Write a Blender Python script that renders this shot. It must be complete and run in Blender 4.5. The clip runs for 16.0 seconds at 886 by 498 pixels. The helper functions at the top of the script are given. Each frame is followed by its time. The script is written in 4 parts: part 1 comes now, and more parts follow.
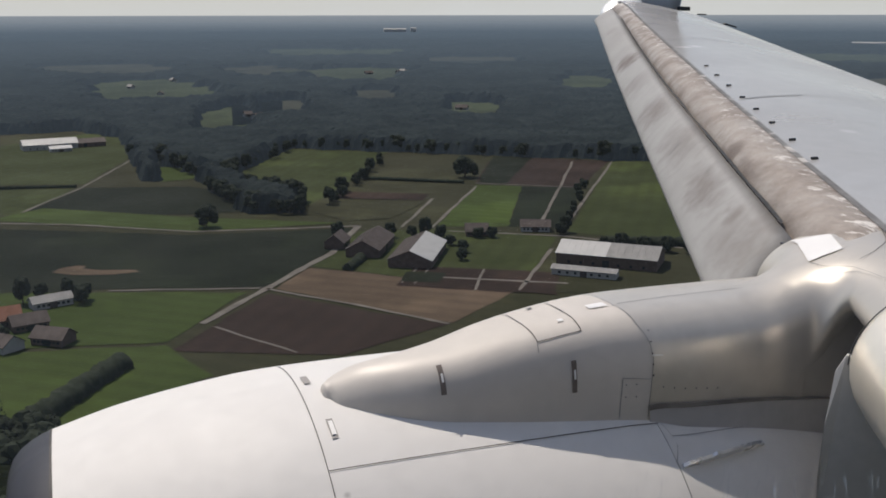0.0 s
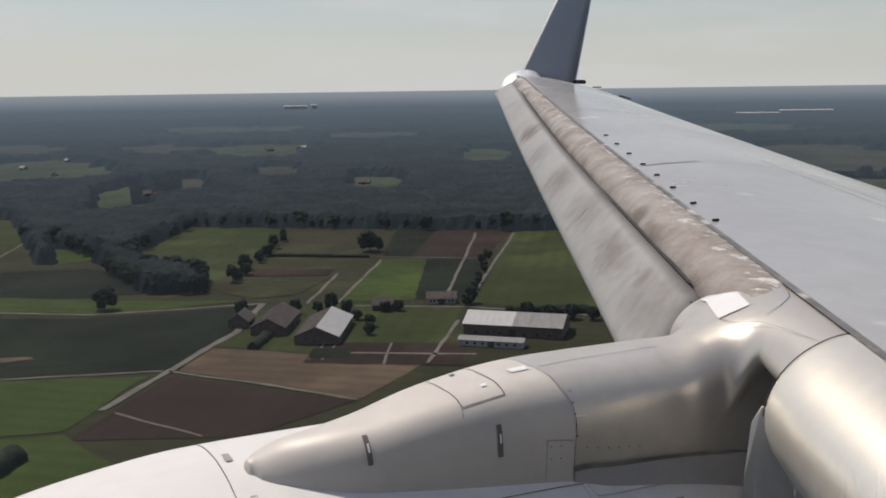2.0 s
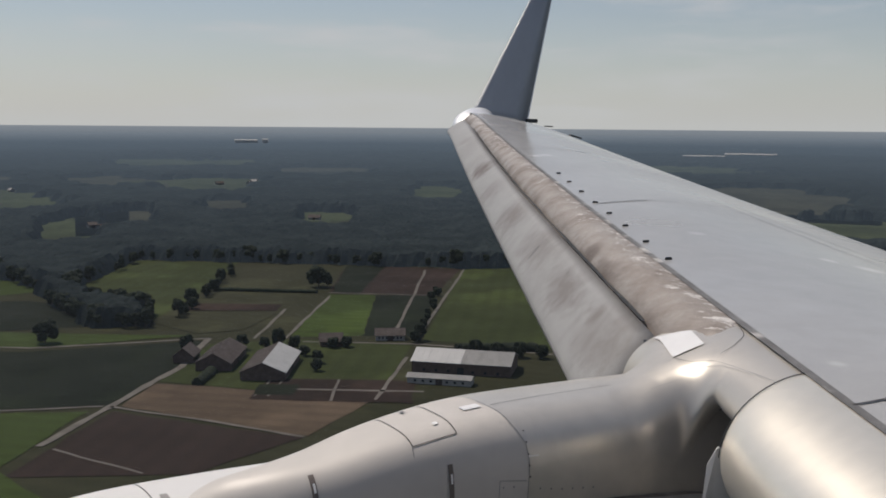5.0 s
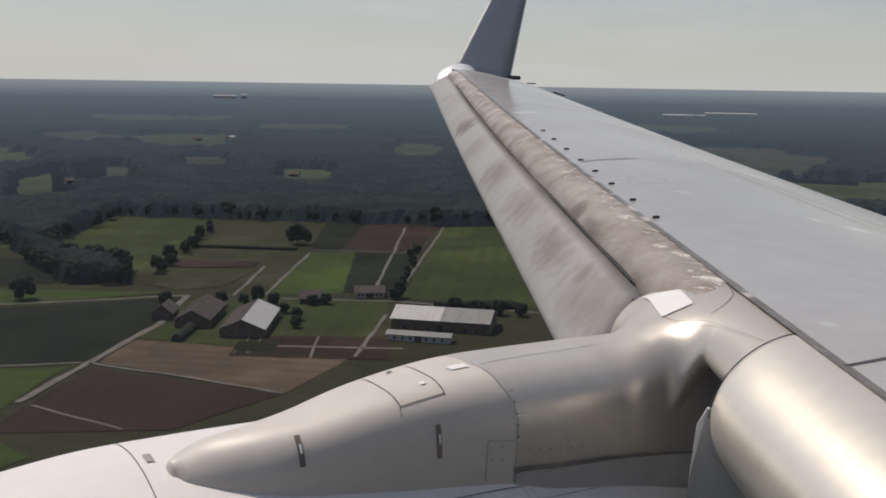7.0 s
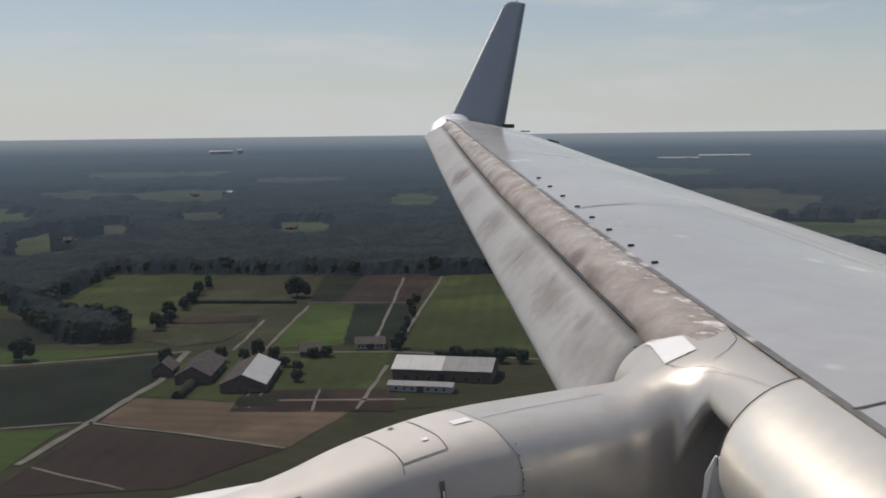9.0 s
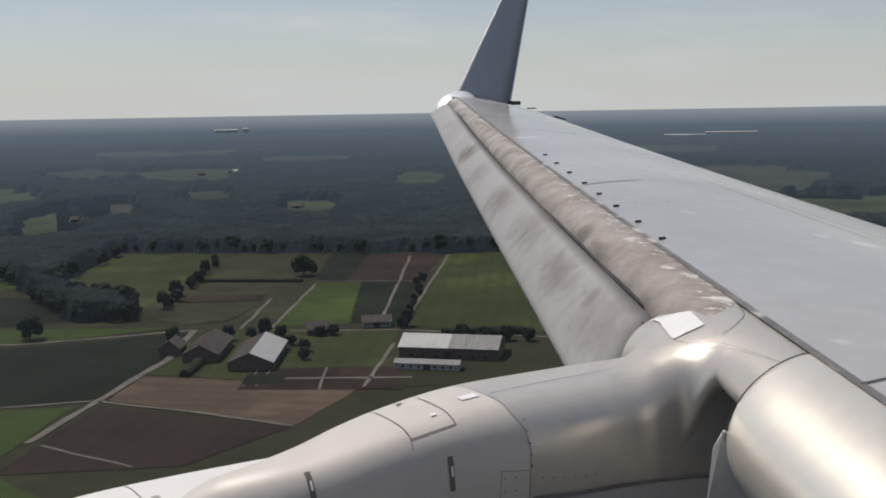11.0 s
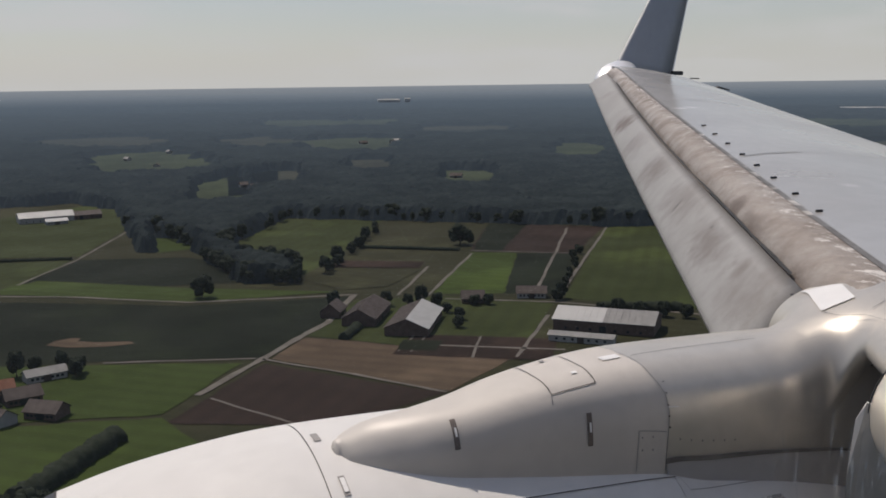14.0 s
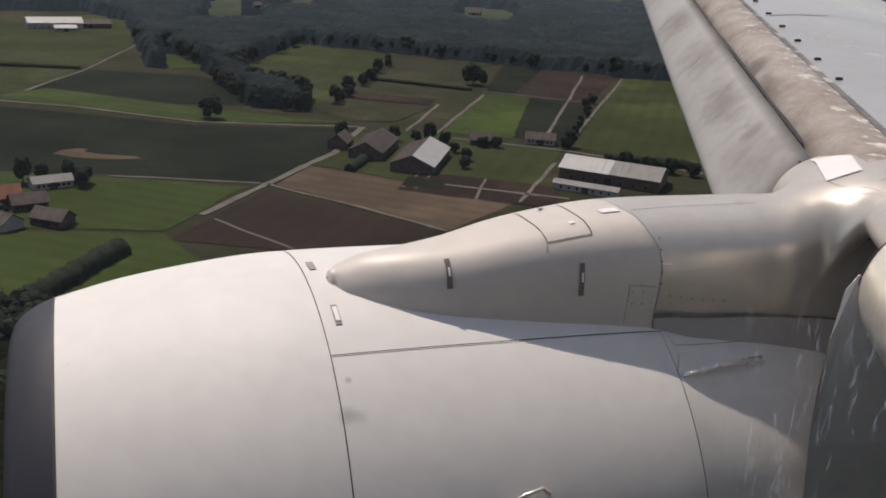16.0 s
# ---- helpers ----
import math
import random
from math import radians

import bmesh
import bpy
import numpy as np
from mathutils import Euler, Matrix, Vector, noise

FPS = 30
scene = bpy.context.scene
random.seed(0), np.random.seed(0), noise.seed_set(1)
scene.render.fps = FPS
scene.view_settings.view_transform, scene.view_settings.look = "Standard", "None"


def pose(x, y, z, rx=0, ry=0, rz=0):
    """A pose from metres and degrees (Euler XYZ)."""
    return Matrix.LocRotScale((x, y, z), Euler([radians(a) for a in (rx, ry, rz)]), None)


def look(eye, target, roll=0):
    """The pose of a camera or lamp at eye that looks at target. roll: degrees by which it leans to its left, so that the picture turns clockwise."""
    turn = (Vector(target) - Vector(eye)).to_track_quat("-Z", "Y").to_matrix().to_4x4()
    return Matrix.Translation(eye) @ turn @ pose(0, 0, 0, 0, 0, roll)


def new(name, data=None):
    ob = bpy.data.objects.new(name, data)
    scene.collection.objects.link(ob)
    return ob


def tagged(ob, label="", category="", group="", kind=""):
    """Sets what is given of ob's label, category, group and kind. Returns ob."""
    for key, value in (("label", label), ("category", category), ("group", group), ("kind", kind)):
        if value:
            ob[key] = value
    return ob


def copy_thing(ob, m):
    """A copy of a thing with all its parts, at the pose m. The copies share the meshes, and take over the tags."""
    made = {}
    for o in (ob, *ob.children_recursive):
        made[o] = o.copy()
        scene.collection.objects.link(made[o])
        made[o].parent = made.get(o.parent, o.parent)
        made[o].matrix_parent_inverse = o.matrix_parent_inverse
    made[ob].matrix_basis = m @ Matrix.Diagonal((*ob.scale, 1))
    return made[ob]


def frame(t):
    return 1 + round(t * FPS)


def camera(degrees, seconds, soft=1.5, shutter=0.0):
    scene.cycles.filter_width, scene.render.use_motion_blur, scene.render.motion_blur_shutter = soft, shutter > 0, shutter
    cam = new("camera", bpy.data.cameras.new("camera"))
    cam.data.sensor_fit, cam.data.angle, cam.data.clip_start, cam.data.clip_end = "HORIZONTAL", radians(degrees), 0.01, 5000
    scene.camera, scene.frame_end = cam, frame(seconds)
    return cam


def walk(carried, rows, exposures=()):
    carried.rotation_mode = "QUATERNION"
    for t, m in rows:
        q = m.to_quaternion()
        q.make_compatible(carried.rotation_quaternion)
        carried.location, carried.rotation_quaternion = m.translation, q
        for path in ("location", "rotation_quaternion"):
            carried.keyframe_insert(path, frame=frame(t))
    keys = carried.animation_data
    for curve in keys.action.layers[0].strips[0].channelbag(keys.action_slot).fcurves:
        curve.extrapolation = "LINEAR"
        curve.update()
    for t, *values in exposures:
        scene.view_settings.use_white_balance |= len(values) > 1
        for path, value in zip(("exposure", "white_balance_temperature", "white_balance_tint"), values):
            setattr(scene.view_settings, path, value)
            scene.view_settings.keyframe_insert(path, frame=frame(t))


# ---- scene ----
from functools import lru_cache

cam = camera(47.99, 16.0, soft=1.75)
# seconds, eye, target, roll. Origin: axis of the inlet; x aft, y outboard from the centreline, z up.
PATH = [
    (0, (0.544, 1.556, 2.253), (4.066, 10.650, 0.041), 1.17),
    (0.5, (0.516, 1.546, 2.256), (4.414, 10.563, 0.388), 0.25),
    (1, (0.515, 1.559, 2.242), (4.631, 10.512, 0.538), 0.37),
    (1.5, (0.509, 1.578, 2.233), (4.814, 10.462, 0.636), 0.65),
    (2, (0.487, 1.555, 2.237), (4.919, 10.397, 0.761), 0.38),
    (2.5, (0.489, 1.553, 2.234), (5.021, 10.363, 0.876), 0.20),
    (3, (0.480, 1.550, 2.233), (5.101, 10.333, 1.013), 0.28),
    (3.5, (0.488, 1.577, 2.232), (5.200, 10.327, 1.120), 0.95),
    (4, (0.498, 1.591, 2.230), (5.278, 10.311, 1.174), 1.18),
    (6.5, (0.529, 1.699, 2.192), (5.558, 10.228, 0.791), 2.15),
    (7, (0.524, 1.708, 2.203), (5.579, 10.203, 0.690), 2.05),
    (7.5, (0.543, 1.731, 2.203), (5.613, 10.226, 0.742), 1.14),
    (8, (0.532, 1.719, 2.208), (5.623, 10.234, 0.954), 0.33),
    (8.5, (0.543, 1.727, 2.211), (5.640, 10.261, 1.120), 0.11),
    (9, (0.540, 1.731, 2.214), (5.629, 10.278, 1.186), 0.40),
    (11.5, (0.537, 1.737, 2.205), (5.495, 10.325, 0.915), -0.24),
    (12, (0.484, 1.617, 2.213), (5.276, 10.323, 1.096), -1.20),
    (12.5, (0.441, 1.551, 2.227), (5.072, 10.366, 1.306), -1.49),
    (13, (0.461, 1.525, 2.215), (4.880, 10.468, 1.522), -1.11),
    (13.5, (0.515, 1.561, 2.210), (4.589, 10.653, 1.353), -0.95),
    (14, (0.502, 1.589, 2.195), (4.100, 10.790, 0.651), 0.48),
    (14.5, (0.504, 1.591, 2.198), (3.584, 10.775, -0.286), 2.30),
    (15, (0.530, 1.615, 2.153), (3.463, 10.693, -0.846), 3.88),
    (15.5, (0.532, 1.625, 2.160), (3.734, 10.591, -0.898), 5.11),
    (16, (0.521, 1.601, 2.193), (4.000, 10.446, -0.916), 5.05),
]
# the aircraft flies slightly nose-up
ATTITUDE = pose(0, 0, 0, -0.1, 1.36, 0)
walk(cam, [(t, ATTITUDE @ look(eye, target, roll)) for t, eye, target, roll in PATH],
     exposures=[(0.0, 0.18, 6500, 12), (1.0, 0.15, 6600, 13), (3.0, 0.05, 6550, 12), (4.0, -0.12, 6500, 12), (6.5, 0.0, 6550, 13), (7.0, 0.0, 6650, 13), (7.5, -0.08, 6700, 14), (8.2, 0.04, 6600, 13), (9.0, 0.06, 6450, 12), (12.5, 0.06, 6450, 12), (13.0, -0.12, 6400, 12), (13.5, -0.20, 6400, 12),
                (14.0, -0.05, 6600, 14), (14.6, 0.27, 6750, 15), (15.0, 0.33, 6800, 15), (15.5, 0.11, 6750, 15), (16.0, 0.16, 6800, 15)])

# ---- light: clear sky, sun high on the outboard side ----
SUN = ATTITUDE.to_3x3() @ Vector((-0.176, 0.470, 0.865)).normalized()
world = bpy.data.worlds.new("sky")
scene.world = world
world.use_nodes = True
wn = world.node_tree
sky = wn.nodes.new("ShaderNodeTexSky")
sky.sky_type, sky.sun_disc = "NISHITA", False
sky.sun_elevation = math.asin(SUN.z)
sky.sun_rotation = math.atan2(SUN.x, SUN.y)
sky.air_density, sky.dust_density, sky.ozone_density, sky.altitude = 1.0, 0.8, 1.5, 120


def wnode(kind, **inputs):
    n = wn.nodes.new(kind)
    for k, v in inputs.items():
        n.inputs[k].default_value = v
    return n


def wmath(op, a, b=0.0, c=0.0):
    n = wn.nodes.new("ShaderNodeMath")
    n.operation = op
    for socket, v in zip(n.inputs, (a, b, c)):
        if isinstance(v, float):
            socket.default_value = v
        else:
            wn.links.new(v, socket)
    return n.outputs[0]


def wmix(fac, a, b):
    n = wn.nodes.new("ShaderNodeMix")
    n.data_type = "RGBA"
    wn.links.new(fac, n.inputs["Factor"])
    for socket, v in ((n.inputs["A"], a), (n.inputs["B"], b)):
        if isinstance(v, tuple):
            socket.default_value = (*v, 1)
        else:
            wn.links.new(v, socket)
    return n.outputs["Result"]


wco = wn.nodes.new("ShaderNodeTexCoord")
sep = wn.nodes.new("ShaderNodeSeparateXYZ")
wn.links.new(wco.outputs["Generated"], sep.inputs[0])
up = wmath("MAXIMUM", sep.outputs[2], 0.0)
# pale haze that thickens towards the horizon, and thin high cloud
haze = wmath("MULTIPLY", wmath("POWER", 2.718, wmath("MULTIPLY", up, -9.5)), 0.90)
stretch = wn.nodes.new("ShaderNodeMapping")
stretch.inputs["Scale"].default_value = (1.3, 1.3, 9.0)
wn.links.new(wco.outputs["Generated"], stretch.inputs[0])
wisp = wnode("ShaderNodeTexNoise", Scale=2.6, Detail=7.0, Roughness=0.62)
wn.links.new(stretch.outputs[0], wisp.inputs["Vector"])
cloud = wmath("MULTIPLY", wmath("SMOOTH_MAX", wmath("SUBTRACT", wisp.outputs["Fac"], 0.49), 0.0, 0.05), 4.2)
dim = wn.nodes.new("ShaderNodeVectorMath")
dim.operation = "SCALE"
dim.inputs["Scale"].default_value = 0.076
wn.links.new(sky.outputs[0], dim.inputs[0])
blue = wmix(wmath("MINIMUM", cloud, 0.75), dim.outputs[0], (0.55, 0.565, 0.58))
wn.links.new(wmix(haze, blue, (0.545, 0.562, 0.548)), wn.nodes["Background"].inputs[0])
wn.nodes["Background"].inputs[1].default_value = 1.0
sun = new("sun", bpy.data.lights.new("sun", "SUN"))
sun.data.energy, sun.data.angle, sun.data.color = 3.2, radians(0.6), (1.0, 0.915, 0.80)
sun.matrix_world = look(SUN * 50, (0, 0, 0))

GROUND = -116.0      # the land lies this far below the engine's axis
random.seed(4)


# ---- materials ----
def material(name, colour, rough=0.5, metal=0.0, scale=4.0, vary=0.25, colour2=None, bump=0.0, bump_scale=40.0,
             stretch=(1, 1, 1), coat=0.0, spots=None, spot_scale=1.0, spot_at=0.6, rough_vary=0.1, per_object=0.0, spec=0.5, smudges=(), smudge=(0.2, 0.17, 0.15), along=None):
    m = bpy.data.materials.new(name)
    m.use_nodes = True
    nt, ln = m.node_tree.nodes, m.node_tree.links.new
    b = nt["Principled BSDF"]
    co = nt.new("ShaderNodeTexCoord")
    mp = nt.new("ShaderNodeMapping")
    mp.inputs["Scale"].default_value = stretch
    ln(co.outputs["Object"], mp.inputs[0])

    def noise_node(s, detail, rough_=0.6):
        n = nt.new("ShaderNodeTexNoise")
        n.inputs["Scale"].default_value, n.inputs["Detail"].default_value = s, detail
        n.inputs["Roughness"].default_value = rough_
        ln(mp.outputs[0], n.inputs["Vector"])
        return n

    def mixer(fac, a, c):
        x = nt.new("ShaderNodeMix")
        x.data_type = "RGBA"
        for socket, v in ((x.inputs["A"], a), (x.inputs["B"], c)):
            if isinstance(v, tuple):
                socket.default_value = (*v, 1)
            else:
                ln(v, socket)
        if isinstance(fac, float):
            x.inputs["Factor"].default_value = fac
        else:
            ln(fac, x.inputs["Factor"])
        return x.outputs["Result"]

    def ramp(src, lo, hi, a=0.0, c=1.0):
        r = nt.new("ShaderNodeMapRange")
        ln(src, r.inputs[0])
        for i, v in enumerate((lo, hi, a, c)):
            r.inputs[i + 1].default_value = v
        return r.outputs[0]

    dark = colour2 or tuple(c * (1 - vary) for c in colour)
    big, fine = noise_node(scale, 5), noise_node(scale * 11, 4)
    col = mixer(ramp(big.outputs["Fac"], 0.35, 0.65), colour, dark)
    col = mixer(ramp(fine.outputs["Fac"], 0.3, 0.7, 0.0, 0.35), col, tuple(c * 0.8 for c in dark))
    if spots:
        sp = noise_node(spot_scale, 3)
        col = mixer(ramp(sp.outputs["Fac"], spot_at, spot_at + 0.12), col, spots)
    if per_object:
        oi = nt.new("ShaderNodeObjectInfo")
        col = mixer(ramp(oi.outputs["Random"], 0, 1, 0, per_object), col, tuple(c * 0.45 for c in colour))
    for (px_, py_, pz_), reach, amount, *own in smudges:
        ds = nt.new("ShaderNodeVectorMath")
        ds.operation = "DISTANCE"
        ds.inputs[1].default_value = (px_, py_, pz_)
        wob = nt.new("ShaderNodeVectorMath")
        wob.operation = "MULTIPLY_ADD"
        wob.inputs[1].default_value = (reach * (2.4 if along else 0.8),) * 3
        ln((fine if along else big).outputs["Color"], wob.inputs[0])
        if along:
            turn, squash = nt.new("ShaderNodeMapping"), nt.new("ShaderNodeMapping")
            turn.inputs["Rotation"].default_value = (0, 0, radians(along[0]))
            squash.inputs["Scale"].default_value = (1, along[1], 1)
            ln(co.outputs["Object"], turn.inputs[0])
            ln(turn.outputs[0], squash.inputs[0])
            ln(squash.outputs[0], wob.inputs[2])
            c, s = math.cos(radians(along[0])), math.sin(radians(along[0]))
            ds.inputs[1].default_value = (px_ * c - py_ * s + 1.2 * reach, (px_ * s + py_ * c) * along[1] + 1.2 * reach, pz_ + 1.2 * reach)
        else:
            ln(co.outputs["Object"], wob.inputs[2])
        ln(wob.outputs[0], ds.inputs[0])
        col = mixer(ramp(ds.outputs["Value"], reach * 1.5, reach * 0.4, 0.0, amount), col, own[0] if own else smudge)
    ln(col, b.inputs["Base Color"])
    b.inputs["Metallic"].default_value = metal
    ln(ramp(big.outputs["Fac"], 0.3, 0.7, max(0.02, rough - rough_vary), min(1, rough + rough_vary)), b.inputs["Roughness"])
    b.inputs["Coat Weight"].default_value = coat
    b.inputs["Coat Roughness"].default_value = 0.15
    b.inputs["Specular IOR Level"].default_value = spec
    if bump:
        bn = noise_node(bump_scale, 4)
        bp = nt.new("ShaderNodeBump")
        bp.inputs["Strength"].default_value, bp.inputs["Distance"].default_value = bump, 0.5 / bump_scale
        ln(bn.outputs["Fac"], bp.inputs["Height"])
        ln(bp.outputs[0], b.inputs["Normal"])
    return m


WHITE = material("cowl_white_paint", (0.74, 0.725, 0.70), 0.55, 0, 1.2, 0.05, bump=0.015, bump_scale=5, spec=0.3,
                 smudges=[((1.285, 4.19, 0.775), 0.026, 0.55), ((1.32, 4.185, 0.765), 0.020, 0.4), ((1.30, 4.27, 0.845), 0.010, 0.55), ((0.495, 4.535, 0.83), 0.004, 0.8)], smudge=(0.3, 0.29, 0.28))
WINGSKIN = material("wing_grey_paint", (0.55, 0.532, 0.498), 0.21, 0.18, 0.5, 0.14, bump=0.004, bump_scale=2, rough_vary=0.07,
                    smudges=[((5.55, 5.45, 1.54), 0.07, 0.8), ((5.40, 5.62, 1.56), 0.05, 0.7), ((6.50, 10.30, 2.08), 0.07, 0.9), ((6.68, 10.36, 2.09), 0.06, 0.8),
                             ((3.50, 4.00, 1.46), 0.03, 0.35), ((5.0, 6.3, 1.68), 0.05, 0.3)], smudge=(0.80, 0.77, 0.72))
PYLON = material("fairing_grey_metal", (0.68, 0.637, 0.567), 0.33, 0.46, 1.5, 0.10, bump=0.006, bump_scale=5, rough_vary=0.03)
BARE = material("bare_aluminium", (0.97, 0.90, 0.77), 0.38, 0.68, 1.5, 0.08, bump=0.015, bump_scale=3, rough_vary=0.03)
LIP = material("dull_inlet_metal", (0.03, 0.031, 0.042), 0.5, 0.2, 2.0, 0.15)
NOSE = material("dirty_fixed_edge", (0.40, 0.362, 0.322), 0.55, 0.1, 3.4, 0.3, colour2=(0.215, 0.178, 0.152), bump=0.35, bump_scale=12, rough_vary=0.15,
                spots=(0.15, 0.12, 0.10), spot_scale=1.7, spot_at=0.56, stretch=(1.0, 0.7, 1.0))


def flaking(m, colour, lo, hi, at):
    """Paint that has come off in flakes, thickest along the wing seam."""
    nt, ln = m.node_tree.nodes, m.node_tree.links.new
    bsdf = nt["Principled BSDF"]
    src = bsdf.inputs["Base Color"].links[0].from_socket
    co, dot, mp, n = nt.new("ShaderNodeTexCoord"), nt.new("ShaderNodeVectorMath"), nt.new("ShaderNodeMapping"), nt.new("ShaderNodeTexNoise")
    dot.operation = "DOT_PRODUCT"
    dot.inputs[1].default_value = (1, -0.478, 0)
    ln(co.outputs["Object"], dot.inputs[0])
    mp.inputs["Rotation"].default_value = (0, 0, radians(25.5))
    mp.inputs["Scale"].default_value = (3.4, 1.0, 2.0)
    ln(co.outputs["Object"], mp.inputs[0])
    n.inputs["Scale"].default_value, n.inputs["Detail"].default_value, n.inputs["Roughness"].default_value = 5.5, 8, 0.80
    ln(mp.outputs[0], n.inputs["Vector"])
    near, add, cut = nt.new("ShaderNodeMapRange"), nt.new("ShaderNodeMath"), nt.new("ShaderNodeMapRange")
    for k, v in enumerate((lo, hi, 0.0, 0.13)):
        near.inputs[k + 1].default_value = v
    ln(dot.outputs["Value"], near.inputs[0])
    ln(near.outputs[0], add.inputs[0])
    ln(n.outputs["Fac"], add.inputs[1])
    for k, v in enumerate((at, at + 0.03, 0.0, 0.85)):
        cut.inputs[k + 1].default_value = v
    ln(add.outputs[0], cut.inputs[0])
    x = nt.new("ShaderNodeMix")
    x.data_type = "RGBA"
    ln(cut.outputs[0], x.inputs["Factor"])
    ln(src, x.inputs["A"])
    x.inputs["B"].default_value = (*colour, 1)
    ln(x.outputs["Result"], bsdf.inputs["Base Color"])


flaking(NOSE, (0.70, 0.67, 0.63), 1.22, 1.41, 0.635)
SLAT = material("slat_grey_paint", (0.355, 0.35, 0.34), 0.62, 0.0, 0.7, 0.14, bump=0.03, bump_scale=3, spec=0.35,
                smudges=[((3.93, 6.2, 1.36), 0.12, 0.62), ((3.70, 5.6, 1.30), 0.07, 0.5), ((5.0, 8.4, 1.60), 0.13, 0.6), ((4.45, 7.2, 1.48), 0.16, 0.4), ((3.55, 5.3, 1.26), 0.16, 0.45), ((5.6, 9.7, 1.74), 0.14, 0.35), ((6.23, 10.9, 1.89), 0.13, 0.9), ((7.5, 13.4, 2.14), 0.09, 0.3)],
                smudge=(0.13, 0.105, 0.09), along=(25.5, 0.42))
TAIL = material("winglet_blue_grey_paint", (0.365, 0.38, 0.41), 0.45, 0.0, 1.0, 0.06, spec=0.3)
SEAM = material("dark_sealant", (0.055, 0.048, 0.043), 0.7, 0, 20, 0.3)
WORN = material("worn_seam_sealant", (0.20, 0.195, 0.19), 0.7, 0, 6, 0.4, spots=(0.52, 0.50, 0.47), spot_scale=3.5, spot_at=0.60)
SEAM2 = material("grey_sealant", (0.20, 0.20, 0.20), 0.7, 0, 20, 0.3)
BLACK = material("matt_black", (0.03, 0.03, 0.03), 0.7, 0, 20, 0.3)
PLATE = material("bright_plate", (0.86, 0.85, 0.83), 0.35, 0.0, 2, 0.04)
LATCH = material("brown_latch_metal", (0.19, 0.155, 0.135), 0.5, 0.4, 8, 0.3)
OUTLINE = material("latch_outline", (0.36, 0.34, 0.32), 0.6, 0, 8, 0.2)
GAP = material("dark_recess", (0.11, 0.11, 0.12), 0.8, 0, 4, 0.3)


# ---- mesh helpers ----
def part(name, bm, mat, parent=None, label=""):
    me = bpy.data.meshes.new(name)
    bm.to_mesh(me)
    bm.free()
    me.materials.append(mat)
    ob = new(name, me)
    if parent:
        ob.parent = parent
    return tagged(ob, label)


def loft(sections, smooth=True, closed=False, caps=False):
    """A skin through rows of points that all have the same length."""
    bm = bmesh.new()
    rows = [[bm.verts.new(p) for p in s] for s in sections]
    n = len(rows[0])
    for a, b in zip(rows, rows[1:]):
        for i in range(n if closed else n - 1):
            j = (i + 1) % n
            bm.faces.new((a[i], a[j], b[j], b[i])).smooth = smooth
    if caps:
        bm.faces.new(rows[0][::-1])
        bm.faces.new(rows[-1])
    bmesh.ops.recalc_face_normals(bm, faces=bm.faces)
    return bm


def box_bm(x0, x1, y0, y1, z0, z1, bevel=0.0):
    bm = bmesh.new()
    bmesh.ops.create_cube(bm, size=1)
    for v in bm.verts:
        v.co = Vector(((x0 + x1) / 2 + v.co.x * (x1 - x0), (y0 + y1) / 2 + v.co.y * (y1 - y0), (z0 + z1) / 2 + v.co.z * (z1 - z0)))
    if bevel:
        bmesh.ops.bevel(bm, geom=list(bm.edges), offset=bevel, segments=2, affect="EDGES")
    return bm


def tube(points, r, n=6):
    pts = [Vector(p) for p in points]
    rows = []
    for i, p in enumerate(pts):
        d = (pts[min(i + 1, len(pts) - 1)] - pts[max(i - 1, 0)]).normalized()
        a = d.cross(Vector((0.3, 0.5, 0.81))).normalized()
        b = d.cross(a)
        rows.append([p + r * (math.cos(k * 2 * math.pi / n) * a + math.sin(k * 2 * math.pi / n) * b) for k in range(n)])
    return loft(rows, closed=True, caps=True)


def curve_at(table, x):
    xs, ys = zip(*table)
    return float(np.interp(x, xs, ys))


def smooth_at(table, x):
    """Cubic Hermite through a table."""
    xs, ys = zip(*table)
    if x <= xs[0] or x >= xs[-1]:
        return ys[0] if x <= xs[0] else ys[-1]
    i = max(k for k in range(len(xs) - 1) if xs[k] <= x)
    h = xs[i + 1] - xs[i]

    def slope(k):
        if k == 0 or k == len(xs) - 1:
            k2 = min(max(k, 1), len(xs) - 1)
            return (ys[k2] - ys[k2 - 1]) / (xs[k2] - xs[k2 - 1])
        return (ys[k + 1] - ys[k - 1]) / (xs[k + 1] - xs[k - 1])
    s = (x - xs[i]) / h
    return ((2 * s**3 - 3 * s * s + 1) * ys[i] + (s**3 - 2 * s * s + s) * h * slope(i)
            + (-2 * s**3 + 3 * s * s) * ys[i + 1] + (s**3 - s * s) * h * slope(i + 1))


def steps(a, b, n):
    return [a + (b - a) * i / n for i in range(n + 1)]


# ---- the aircraft ----
plane = new("airliner")
plane.matrix_basis = ATTITUDE
tagged(plane, "silver grey twin-jet airliner in flight with slats extended", "airliner")

# engine nacelle
EY = 4.83
NAC = [(0.45, 0.872), (0.7, 0.938), (1.07, 0.998), (1.3, 1.014), (1.75, 1.022), (2.2, 1.021), (2.44, 1.012), (2.56, 0.988), (2.9, 0.948), (3.2, 0.90), (3.6, 0.82)]


def nac(x, a, off=0.0):
    """A place on the cowl; a: degrees from the top towards the fuselage."""
    r = smooth_at(NAC, x) + off
    return Vector((x, EY - r * math.sin(radians(a)), r * math.cos(radians(a))))


def nac_skin(x0, x1, n):
    return loft([[nac(x, a) for a in steps(0, 360, 96)] for x in steps(x0, x1, n)])


